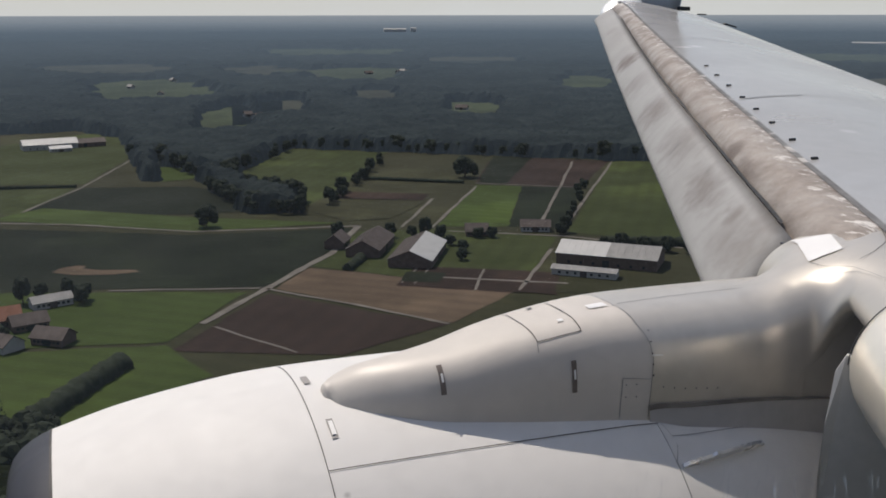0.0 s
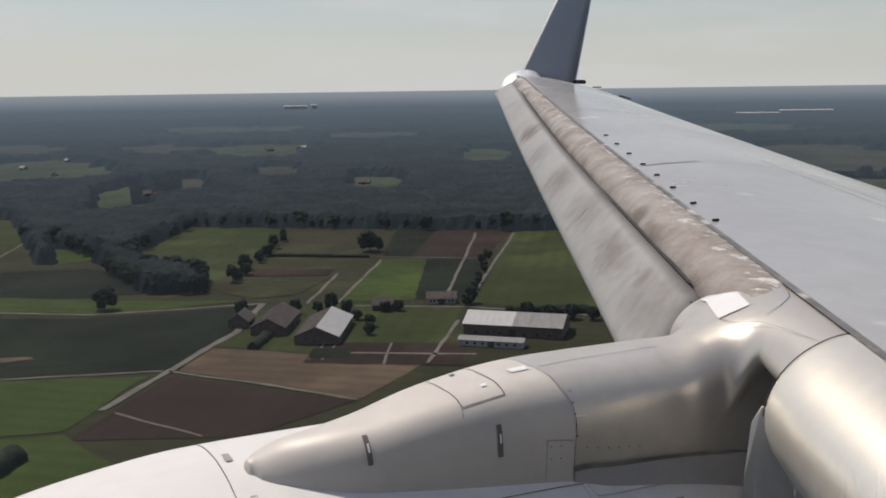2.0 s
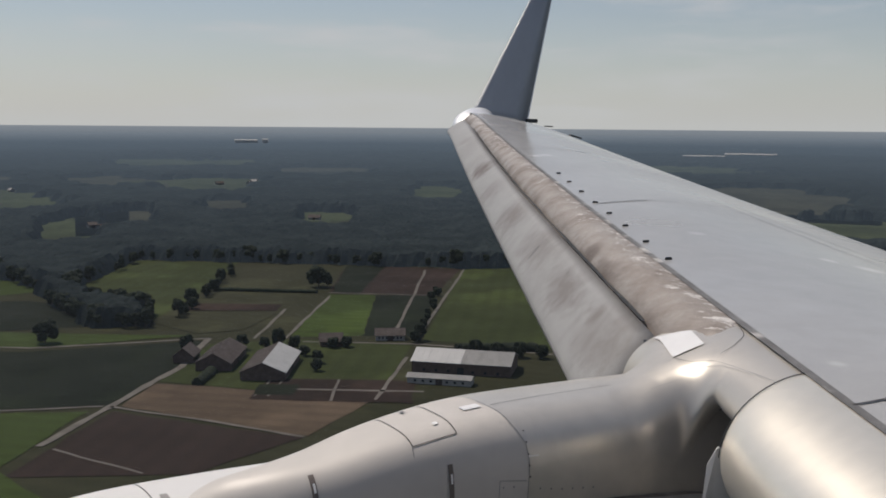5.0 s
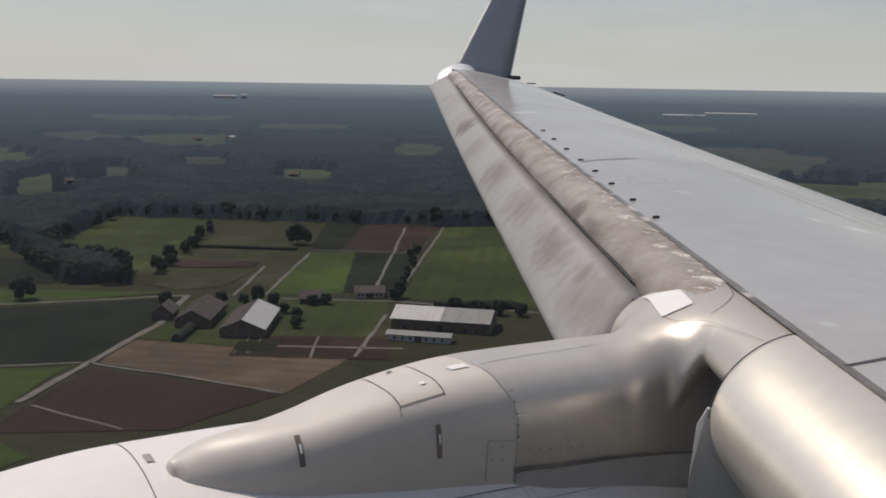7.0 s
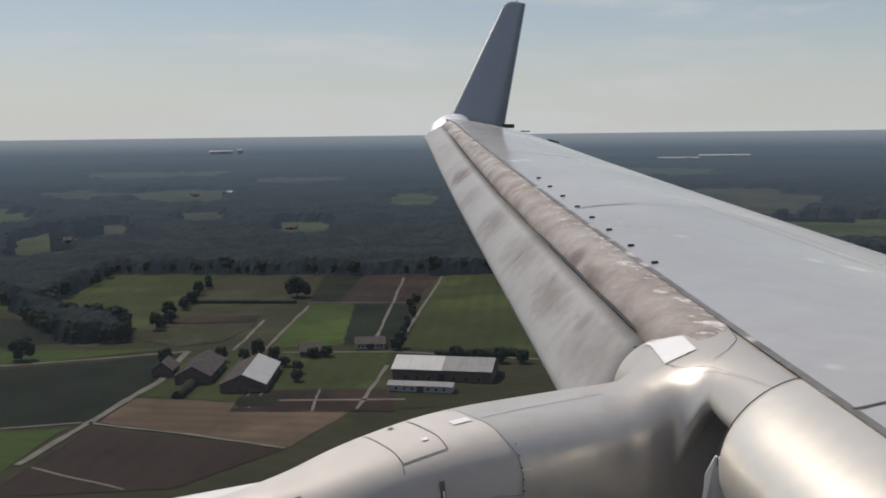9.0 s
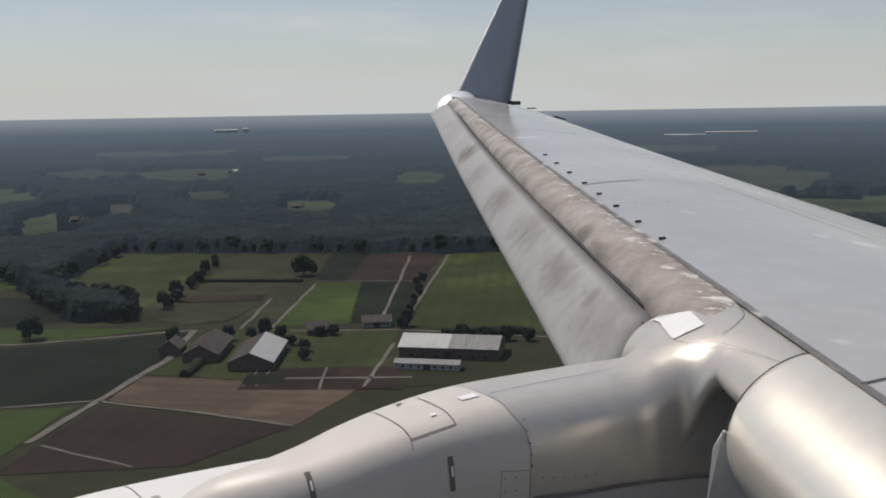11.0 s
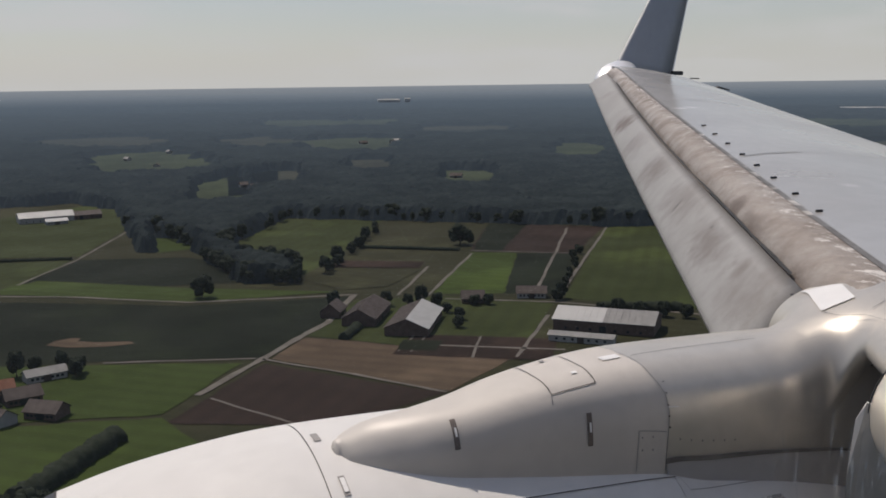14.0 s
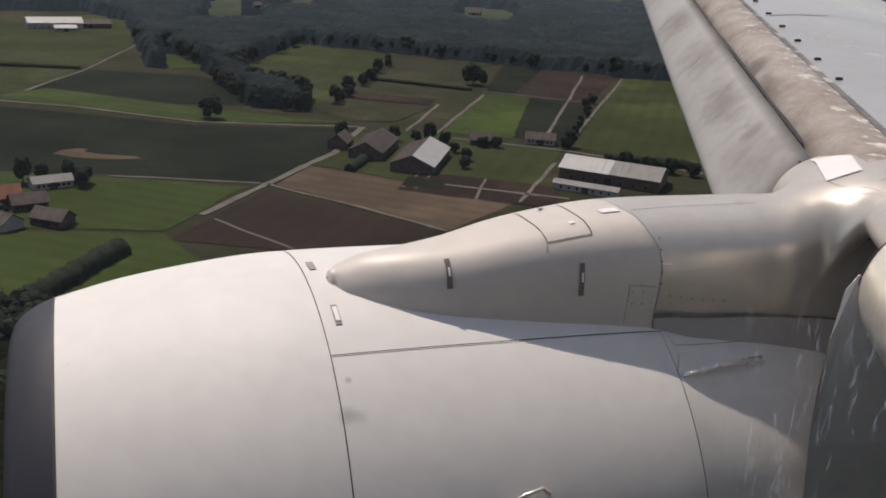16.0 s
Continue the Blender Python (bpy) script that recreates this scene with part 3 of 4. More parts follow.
# ---- details of the aircraft ----
def pyl_seam(pts, w=0.0024, mat=SEAM, n=16):
    rows = []
    for (x0, u0), (x1, u1) in zip(pts, pts[1:]):
        for s in steps(0, 1, n):
            x, u = x0 + (x1 - x0) * s, u0 + (u1 - u0) * s
            p = pyl(x, u, 0.002)
            t = (pyl(x + (x1 - x0) * 0.01, u + (u1 - u0) * 0.01, 0.002) - p).normalized()
            across = t.cross((p - Vector((x, PY, 0.8))).normalized()).normalized() * w
            rows.append([p - across, p + across])
    part("panel_seam", loft(rows), mat, pylon)


pyl_seam([(2.015, 0.196), (2.02, -0.02), (2.028, -0.367)], 0.0018)
pyl_seam([(2.028, -0.367), (2.10, -0.355), (2.191, -0.342)], 0.0020)
pyl_seam([(2.185, 0.15), (2.191, -0.10), (2.191, -0.342)], 0.0018)
pyl_seam([(2.36, 0.2), (2.385, -0.14), (2.398, -0.365), (2.429, -0.573), (2.436, -0.714), (2.426, -0.872), (2.419, -0.99)], 0.0011, SEAM2)
pyl_seam([(2.394, -0.045), (2.604, -0.026), (2.876, -0.016), (3.145, -0.014)], 0.0012)
pyl_seam([(2.026, -0.37), (2.02, -0.50)], 0.0011, SEAM2)


def pyl_plate(x0, x1, u0, u1, mat, name, label="", off=0.004):
    rows = [[pyl(x, u, off) for u in steps(u0, u1, 6)] for x in steps(x0, x1, 4)]
    part(name, loft(rows), mat, pylon, label)


def latch(x, u0, u1, w):
    """A recessed strip latch with a bright keeper."""
    pyl_plate(x, x + w, u0, u1, LATCH, "latch_recess", "brown recessed latch")
    pyl_plate(x + w * 0.30, x + w * 0.70, u0 * 0.65 + u1 * 0.35, u0 * 0.35 + u1 * 0.65, PLATE, "latch_keeper", "bright metal latch", 0.008)


latch(1.678, -0.730, -0.335, 0.018)
latch(2.128, -0.882, -0.645, 0.018)
pyl_plate(2.28, 2.352, -0.055, -0.008, PLATE, "inspection_plate", "bright inspection plate")
pyl_plate(2.135, 2.155, -0.15, -0.11, PLATE, "fastener_plate")
pyl_plate(2.10, 2.118, 0.08, 0.12, SEAM2, "fastener_plate")
for u in (-0.45, -0.56, -0.66, -0.74, -0.81):
    pyl_plate(2.43, 2.436, u, u - 0.012, SEAM, "rivet")
for x in (2.325, 2.365):
    for u in (-0.86, -0.92):
        pyl_plate(x, x + 0.005, u, u - 0.008, SEAM2, "rivet")
for k in range(6):
    pyl_plate(2.47 + 0.045 * k, 2.475 + 0.045 * k, -0.875, -0.883, SEAM2, "rivet")
pyl_plate(2.432, 2.474, -0.686, -0.676, PLATE, "bracket", "small bright bracket")
pyl_seam([(2.316, -0.824), (2.42, -0.838)], 0.0010, SEAM2)
pyl_seam([(2.316, -0.824), (2.308, -0.99)], 0.0010, SEAM2)
# ledge strip: grime, plus the gap's shadow painted into the same colour
GRIME_SHADOW = material("grimy_ledge", (0.085, 0.072, 0.062), 0.85, 0, 9, 0.5, colour2=(0.20, 0.18, 0.16))
rows = []
for x in steps(2.417, 3.30, 48):
    deep = 0.017 - 0.009 * (x - 2.417) / 0.74 + 0.003 * noise.noise((x * 14, 0.4, 0))
    p = pyl(x, curve_at(LEDGE, x), 0.009)
    rows.append([p + Vector((0, -0.002, -0.002)), p + Vector((0, 0, deep))])
part("grimy_ledge", loft(rows), GRIME_SHADOW, pylon, "dark ledge with grime and painted gap shadow along the fairing")


def nac_plate(x0, x1, a0, a1, mat, name, label="", off=0.004):
    part(name, loft([[nac(x, a, off) for a in steps(a0, a1, 5)] for x in steps(x0, x1, 3)]), mat, nacelle, label)


nac_plate(1.285, 1.31, -1.5, 2.5, OUTLINE, "latch_recess", "grey recessed latch")
nac_plate(1.30, 1.322, 16.2, 21.5, OUTLINE, "latch_recess", "grey recessed latch")
nac_plate(1.303, 1.318, 17.0, 20.8, PLATE, "latch_keeper", "bright metal latch", 0.008)

# vane on the cowl
vane = loft([[nac(x, 38.9 - 9.2 * (x - 2.47), -0.01), nac(x, 38.75 - 9.2 * (x - 2.47), h), nac(x, 38.1 - 9.2 * (x - 2.47), h + 0.002), nac(x, 37.9 - 9.2 * (x - 2.47), -0.01)]
             for x, h in ((2.465, 0.004), (2.49, 0.018), (2.60, 0.026), (2.613, 0.040), (2.628, 0.040), (2.641, 0.026), (2.72, 0.030), (2.80, 0.028), (2.855, 0.018), (2.87, 0.004))], smooth=False)
POLISHED = material("polished_metal", (0.95, 0.94, 0.92), 0.30, 0.55, 6, 0.03)
part("vane", vane, POLISHED, nacelle, "thin bright metal vane on the cowl")

# grab hook low on the cowl
part("hook", tube([nac(1.74, 58.5, 0.0), nac(1.78, 57.2, 0.03), nac(1.84, 56.5, 0.035), nac(1.875, 57.6, 0.0)], 0.006), BARE, nacelle, "bright metal hook")

# spoiler and panel joints on the wing
def wing_at(y, u):
    row = wing_row(y, True)
    us = [0, 0.08, 0.18, 0.3, 0.45, 0.6, 0.75, 0.88, 1]
    return Vector((seam_x(y) + chord(y) * u, y, float(np.interp(u, us, [p[2] for p in row])) + 0.004))


def wing_line(pts, w=0.008, mat=SEAM2):
    rows = []
    for (y0, u0), (y1, u1) in zip(pts, pts[1:]):
        for s in steps(0, 1, 14):
            y, u = y0 + (y1 - y0) * s, u0 + (u1 - u0) * s
            p = wing_at(y, u)
            t = (wing_at(y + (y1 - y0) * 0.01, u + (u1 - u0) * 0.01) - p).normalized()
            ac = Vector((-t.y, t.x, 0)).normalized() * w
            rows.append([p - ac, p + ac])
    part("panel_seam", loft(rows), mat, wing)


wing_line([(5.2, 0.42), (7.9, 0.42)], 0.003)
wing_line([(5.2, 0.47), (7.9, 0.47)], 0.0025)
wing_line([(7.42, 0.03), (7.54, 0.18)], 0.009)
wing_line([(7.54, 0.18), (7.6, 0.42)], 0.003)
wing_line([(11.0, 0.02), (11.0, 0.4)], 0.005)
wing_line([(3.66, 0.0), (3.60, 0.3)], 0.006, SEAM)

CAP = material("tip_cap_white", (0.95, 0.945, 0.93), 0.36, 0.6, 2, 0.03)
tip = part("tip_fairing", loft([[(9.27 + 0.34 * s ** 1.5 + 0.38 * math.sqrt(1 - s * s) * math.cos(k * 0.5236), 16.15 + 0.45 * s + 0.30 * math.sqrt(1 - s * s) * math.sin(k * 0.5236), 2.475 + 0.30 * s + 0.10 * math.cos(k * 0.5236) * (1 - s))
                                 for k in range(12)] for s in (0, 0.15, 0.3, 0.45, 0.6, 0.72, 0.82, 0.9, 0.955, 0.985, 0.998)], closed=True, caps=True), CAP, plane, "bright white cap at the foot of the winglet")
part("tip_lip", loft([[(9.27 + r * math.cos(k * 0.5236), 16.15 + r * 0.78 * math.sin(k * 0.5236), z + 0.27 * r * math.cos(k * 0.5236)) for k in range(12)] for r, z in ((0.375, 2.475), (0.40, 2.455), (0.40, 2.425), (0.36, 2.405))],
                     closed=True, caps=True), BLACK, tip, "dark lip under the white cap")
part("static_wick", box_bm(10.72, 10.95, 16.70, 16.78, 2.55, 2.62, 0.01), BLACK, wing)
part("static_wick", box_bm(10.90, 11.08, 16.40, 16.44, 2.48, 2.50, 0.006), SEAM, wing)
part("static_wick", loft([[wing_at(y, u) + Vector((0, 0, h)) for u, h in ((0.93, 0.0), (0.95, 0.035), (1.06, 0.02), (1.06, 0.0))] for y in (14.62, 14.70)], smooth=False, closed=True, caps=True), BLACK, wing)

# fuselage with the cabin window that the view goes through
CZ = 1.75


def shell(r, x0, x1, a0, a1, n):
    return [[(x, r * math.cos(radians(a)), CZ + r * math.sin(radians(a))) for a in steps(a0, a1, n)] for x in (x0, x1)]


def fuselage_skin(r, mat, name, label):
    bm = bmesh.new()
    lo, hi = math.degrees(math.asin((1.87 - CZ) / r)), math.degrees(math.asin((2.38 - CZ) / r))
    for x0, x1, a0, a1, n in ((-13, 0.34, 0, 360, 48), (1.16, 15, 0, 360, 48), (0.34, 1.16, hi, 360 + lo, 44)):
        rows = [[bm.verts.new(p) for p in s] for s in shell(r, x0, x1, a0, a1, n)]
        for i in range(n):
            bm.faces.new((rows[0][i], rows[0][i + 1], rows[1][i + 1], rows[1][i])).smooth = True
    for x in (-13, 15):
        bm.faces.new([bm.verts.new((x, r * math.cos(radians(a)), CZ + r * math.sin(radians(a)))) for a in range(0, 360, 10)])
    return part(name, bm, mat, plane, label)


HULL = material("fuselage_grey_paint", (0.27, 0.275, 0.29), 0.5, 0, 1.2, 0.06)
fuselage = fuselage_skin(1.92, HULL, "fuselage", "grey painted fuselage side")
LINING = material("cabin_lining", (0.35, 0.34, 0.33), 0.8, 0, 3, 0.1)
fuselage_skin(1.86, LINING, "cabin_lining", "plain grey cabin lining")
for x0, x1, z0, z1 in ((0.325, 0.34, 1.855, 2.395), (1.16, 1.175, 1.855, 2.395), (0.34, 1.16, 1.855, 1.87), (0.34, 1.16, 2.38, 2.395)):
    part("window_frame", box_bm(x0, x1, 1.70, 1.915, z0, z1), LINING, fuselage)


def pane_material():
    m = bpy.data.materials.new("smeared_hazy_acrylic")
    m.use_nodes = True
    nt, ln = m.node_tree.nodes, m.node_tree.links.new
    tr, tl, ms = nt.new("ShaderNodeBsdfTransparent"), nt.new("ShaderNodeBsdfTranslucent"), nt.new("ShaderNodeMixShader")
    # smear veil; its blue also paints in haze over the distant land
    tl.inputs[0].default_value = (0.68, 0.82, 1.0, 1)
    co, n1 = nt.new("ShaderNodeTexCoord"), nt.new("ShaderNodeTexNoise")
    n1.inputs["Scale"].default_value, n1.inputs["Detail"].default_value = 5.0, 3
    ln(co.outputs["Object"], n1.inputs["Vector"])
    r = nt.new("ShaderNodeMapRange")
    for i, v in enumerate((0.3, 0.7, 0.011, 0.021)):
        r.inputs[i + 1].default_value = v
    ln(n1.outputs["Fac"], r.inputs[0])
    sep_ = nt.new("ShaderNodeSeparateXYZ")
    ln(co.outputs["Object"], sep_.inputs[0])
    low, mul = nt.new("ShaderNodeMapRange"), nt.new("ShaderNodeMath")
    for i, v in enumerate((2.03, 2.19, 0.30, 1.0)):
        low.inputs[i + 1].default_value = v
    mul.operation = "MULTIPLY"
    ln(sep_.outputs[2], low.inputs[0])
    ln(r.outputs[0], mul.inputs[0])
    ln(low.outputs[0], mul.inputs[1])
    # dried water marks low on the pane
    mp, n2 = nt.new("ShaderNodeMapping"), nt.new("ShaderNodeTexNoise")
    mp.inputs["Scale"].default_value, mp.inputs["Rotation"].default_value = (330, 1, 70), (0, radians(14), 0)
    n2.inputs["Scale"].default_value, n2.inputs["Detail"].default_value, n2.inputs["Distortion"].default_value = 1.0, 3, 1.2
    ln(co.outputs["Object"], mp.inputs[0])
    ln(mp.outputs[0], n2.inputs["Vector"])
    thin, side, under, both, all_, total = (nt.new(k) for k in ("ShaderNodeMapRange",) * 3 + ("ShaderNodeMath",) * 3)
    for node, src, v in ((thin, n2.outputs["Fac"], (0.575, 0.74, 0.0, 0.16)), (side, sep_.outputs[0], (0.712, 0.735, 0.0, 1.0)), (under, sep_.outputs[2], (2.098, 2.075, 0.0, 1.0))):
        for i, q in enumerate(v):
            node.inputs[i + 1].default_value = q
        ln(src, node.inputs[0])
    both.operation = all_.operation = "MULTIPLY"
    total.operation = "ADD"
    ln(thin.outputs[0], both.inputs[0])
    ln(side.outputs[0], both.inputs[1])
    ln(both.outputs[0], all_.inputs[0])
    ln(under.outputs[0], all_.inputs[1])
    ln(mul.outputs[0], total.inputs[0])
    ln(all_.outputs[0], total.inputs[1])
    ln(total.outputs[0], ms.inputs[0])
    ln(tr.outputs[0], ms.inputs[1])
    ln(tl.outputs[0], ms.inputs[2])
    ln(ms.outputs[0], nt["Material Output"].inputs[0])
    return m


pane = part("window_pane", loft([[(0.34, 1.842, 1.87), (0.34, 1.842, 2.38)], [(1.16, 1.842, 1.87), (1.16, 1.842, 2.38)]], smooth=False), pane_material(), fuselage, "clear acrylic pane with faint smears and a painted blue haze")
pane.visible_shadow = False

# ---- land ----


def land_material(name, a, b, scale, turn=0.0, rows=0.10):
    """Soil or grass with broad patches and faint working lines."""
    m = material(name, a, 0.95, 0, scale, 0.3, colour2=b, spots=tuple(0.5 * (p + q) * 1.5 for p, q in zip(a, b)), spot_scale=0.013, spot_at=0.53, spec=0.1)
    nt, ln = m.node_tree.nodes, m.node_tree.links.new
    bsdf = nt["Principled BSDF"]
    src = bsdf.inputs["Base Color"].links[0].from_socket
    co, mp, wv = nt.new("ShaderNodeTexCoord"), nt.new("ShaderNodeMapping"), nt.new("ShaderNodeTexWave")
    mp.inputs["Rotation"].default_value = (0, 0, radians(turn))
    wv.inputs["Scale"].default_value, wv.inputs["Distortion"].default_value, wv.inputs["Detail"].default_value = 0.03, 2.5, 4
    wv.inputs["Detail Scale"].default_value = 0.3
    ln(co.outputs["Object"], mp.inputs[0])
    ln(mp.outputs[0], wv.inputs["Vector"])
    r = nt.new("ShaderNodeMapRange")
    for k, v in enumerate((0.35, 0.75, 0.0, rows * 2)):
        r.inputs[k + 1].default_value = v
    ln(wv.outputs["Fac"], r.inputs[0])
    x = nt.new("ShaderNodeMix")
    x.data_type = "RGBA"
    ln(r.outputs[0], x.inputs["Factor"])
    ln(src, x.inputs["A"])
    x.inputs["B"].default_value = (*[q * 0.55 for q in b], 1)
    ln(x.outputs["Result"], bsdf.inputs["Base Color"])
    return m


GRASS = land_material("meadow_grass", (0.0347, 0.0441, 0.0111), (0.0261, 0.0339, 0.0089), 0.02, 35)
GRASS2 = land_material("lush_grass", (0.0365, 0.0550, 0.0095), (0.0279, 0.0424, 0.0078), 0.02, -50)
OLIVE = land_material("dry_pasture", (0.0308, 0.0308, 0.0132), (0.0233, 0.0242, 0.0101), 0.02, -40)
PLOUGH = land_material("ploughed_soil", (0.0276, 0.0171, 0.0122), (0.0205, 0.0132, 0.0096), 0.015, 38)
CROP = land_material("dark_crop", (0.0088, 0.0122, 0.0046), (0.0062, 0.0088, 0.0034), 0.02, -72)
STRAW = land_material("stubble", (0.0880, 0.0630, 0.0410), (0.0660, 0.0480, 0.0320), 0.02, -50)
TRACK = material("pale_track", (0.150, 0.136, 0.118), 0.95, 0, 0.1, 0.3, spec=0.1)
BARK = material("bark", (0.08, 0.06, 0.045), 0.95, 0, 3, 0.3)


def land_rows(rings, rise):
    rows = []
    for r in rings:
        z = GROUND + rise(r)
        rows.append([(r * math.sin(radians(a)), r * math.cos(radians(a)), z) for a in range(-180, 181, 3)])
    return rows


ground = part("ground", loft(land_rows([1, 150, 300, 450, 600, 800, 1000, 1300, 1560], lambda r: 0), smooth=False), OLIVE)
tagged(ground, "flat farmland of dry pasture below the aircraft", "ground", kind="structure")


def flat(name, pts, mat, lift, label, category="field"):
    bm = bmesh.new()
    ring = []
    for (xa, ya), (xb, yb) in zip(pts, pts[1:] + pts[:1]):
        n = max(1, int(math.hypot(xb - xa, yb - ya) / 8))
        for k in range(n):
            x, y = xa + (xb - xa) * k / n, ya + (yb - ya) * k / n
            ring.append((x + 1.6 * noise.noise((x / 13, y / 13, lift * 40)), y + 1.6 * noise.noise((x / 13, y / 13, lift * 40 + 7))))
    bm.faces.new([bm.verts.new((x, y, GROUND + lift)) for x, y in ring])
    bmesh.ops.recalc_face_normals(bm, faces=bm.faces)
    if bm.faces[0].normal.z < 0 if bm.faces.ensure_lookup_table() is None else False:
        bmesh.ops.reverse_faces(bm, faces=bm.faces)
    return tagged(part(name, bm, mat), label, category, kind="structure")


flat("field", [(107, 724), (189, 877), (263, 826), (197, 696), (138, 602), (130, 608)], GRASS, 0.10, "green pasture field between farm tracks")
flat("field", [(263, 826), (339, 769), (263, 652), (198, 692)], OLIVE, 0.11, "dry olive pasture field beside the track")
flat("field", [(339, 769), (415, 708), (334, 606), (271, 647)], PLOUGH, 0.12, "brown ploughed field")
flat("field", [(269, 641), (297, 623), (232, 504), (195, 520)], GRASS2, 0.14, "green pasture field between farm tracks")
flat("field", [(297, 623), (334, 606), (259, 488), (232, 504)], CROP, 0.15, "dark brown field of young crop")
flat("field", [(418, 708), (557, 642), (347, 387), (256, 478)], GRASS, 0.16, "green pasture field between farm tracks")
flat("field", [(230, 446), (252, 474), (343, 382), (296, 327), (181, 379)], OLIVE, 0.17, "dry olive pasture field beside the track")
flat("field", [(106, 456), (149, 522), (198, 512), (245, 469), (189, 393), (159, 405)], GRASS, 0.18, "green pasture field between farm tracks")
flat("field", [(82, 423), (105, 453), (159, 405), (180, 381), (136, 348)], STRAW, 0.20, "pale stubble field beside the farm")
flat("field", [(78, 416), (134, 347), (87, 327), (30, 353)], PLOUGH, 0.21, "brown ploughed field")
flat("field", [(-113, 589), (-50, 609), (62, 547), (150, 532), (122, 478), (77, 425), (13, 448), (-93, 471)], CROP, 0.22, "dark brown field of young crop")
flat("field", [(-91, 461), (-27, 457), (69, 421), (30, 364), (-59, 385)], GRASS2, 0.23, "green pasture field between farm tracks")
flat("field", [(-59, 381), (30, 360), (40, 322), (-9, 290), (-48, 296)], GRASS2, 0.24, "green pasture field between farm tracks")
flat("field", [(-161, 765), (6, 730), (-25, 645), (-136, 633)], GRASS, 0.26, "green pasture field between farm tracks")
flat("field", [(-25, 653), (9, 728), (82, 706), (92, 690), (110, 598), (43, 612)], CROP, 0.265, "dark field of young crop behind the lone tree")
flat("field", [(-45, 630), (-14, 659), (70, 595), (149, 547), (63, 556)], GRASS2, 0.27, "bright green grass strip along the track")
flat("field", [(-183, 878), (85, 1119), (52, 873), (11, 743), (-169, 803)], GRASS, 0.28, "green pasture field between farm tracks")


def road(name, pts, w, label):
    fine = []
    for (xa, ya), (xb, yb) in zip(pts, pts[1:]):
        n = max(2, int(math.hypot(xb - xa, yb - ya) / 7))
        for k in range(n):
            x, y = xa + (xb - xa) * k / n, ya + (yb - ya) * k / n
            fine.append((x + 0.9 * noise.noise((x / 22, y / 22, 5.1)), y + 0.9 * noise.noise((x / 22, y / 22, 8.3))))
    pts = fine + [pts[-1]]
    rows = []
    for i, p in enumerate(pts):
        a, b = Vector(pts[max(i - 1, 0)]), Vector(pts[min(i + 1, len(pts) - 1)])
        d = (b - a).normalized()
        nrm = Vector((-d.y, d.x)) * w / 2 * (1 + 0.5 * noise.noise((p[0] / 9, p[1] / 9, 1.7)))
        rows.append([(p[0] + nrm.x, p[1] + nrm.y, GROUND + 0.35), (p[0] - nrm.x, p[1] - nrm.y, GROUND + 0.35)])
    return tagged(part(name, loft(rows, smooth=False), TRACK), label, "road", kind="structure")


road("track", [(-57, 627), (0, 600), (63, 555), (153, 536)], 2.6, "pale sandy farm track between fields")
road("track", [(153, 536), (122, 478), (78, 423), (45, 382)], 3.6, "pale sandy farm track between fields")
road("track", [(78, 423), (109, 384), (135, 347)], 1.9, "pale sandy farm track between fields")
road("track", [(196, 505), (248, 471), (301, 415), (339, 378)], 2.6, "pale sandy farm track between fields")
road("track", [(190, 516), (267, 635)], 1.9, "pale sandy farm track between fields")
road("track", [(175, 524), (222, 601)], 1.9, "pale sandy farm track between fields")
road("track", [(-27, 649), (8, 725), (57, 873)], 1.9, "pale sandy farm track between fields")
road("track", [(259, 488), (334, 591), (415, 703)], 1.9, "pale sandy farm track between fields")
road("track", [(181, 381), (230, 446)], 1.9, "pale sandy farm track between fields")


road("track", [(13, 445), (76, 425)], 1.6, "faint pale field edge track")
road("track", [(49, 376), (72, 335)], 1.2, "faint track across ploughed soil")
road("track", [(271, 647), (333, 603)], 1.8, "pale path between crop plots")
road("track", [(386, 715), (251, 502)], 1.8, "pale path along crop plots")
flat("field", [(169, 651), (226, 618), (215, 598), (160, 626)], PLOUGH, 0.31, "narrow plot of dark soil")
flat("field", [(136, 594), (161, 620), (213, 592), (177, 550), (150, 552)], OLIVE, 0.30, "rough garden plots behind the farm")
flat("field", [(67, 807), (98, 803), (95, 742), (64, 735)], GRASS2, 0.32, "small bright clearing at the wood edge")
flat("field", [(-10, 487), (-6, 495), (1, 497), (6, 494), (4, 489), (11, 484), (26, 479), (29, 474), (15, 474), (0, 479)], STRAW, 0.31, "bare pale patch in the crop")
flat("field", [(-45, 378), (-25, 391), (-21, 382), (-41, 371)], STRAW, 0.32, "bare sandy yard beside the farmhouse")
flat("field", [(-42, 313), (-33, 314), (-24, 301), (-30, 282), (-39, 282)], STRAW, 0.32, "bare sandy paddock beside the wood")
flat("field", [(274, 648), (339, 769), (364, 747), (290, 634)], CROP, 0.31, "dark strip of crop")
# yard and plots beside the big hall
flat("field", [(133, 407), (193, 369), (211, 401), (152, 438)], PLOUGH, 0.33, "brown soil plots beside the hall")
flat("field", [(137, 414), (152, 405), (161, 419), (146, 429)], CROP, 0.36, "small dark plot beside the hall")
road("track", [(148, 419), (206, 383)], 2.2, "pale concrete path across the plots")
road("track", [(163, 388), (181, 420)], 1.2, "pale path between plots")
road("track", [(137, 411), (153, 435)], 1.0, "pale path between plots")
road("track", [(142, 408), (158, 432)], 1.0, "pale path between plots")


# far land: wooded plain, with haze painted in by distance
def painted_haze_material(name, a, b, scale):
    m = bpy.data.materials.new(name)
    m.use_nodes = True
    nt, ln = m.node_tree.nodes, m.node_tree.links.new
    bsdf = nt["Principled BSDF"]
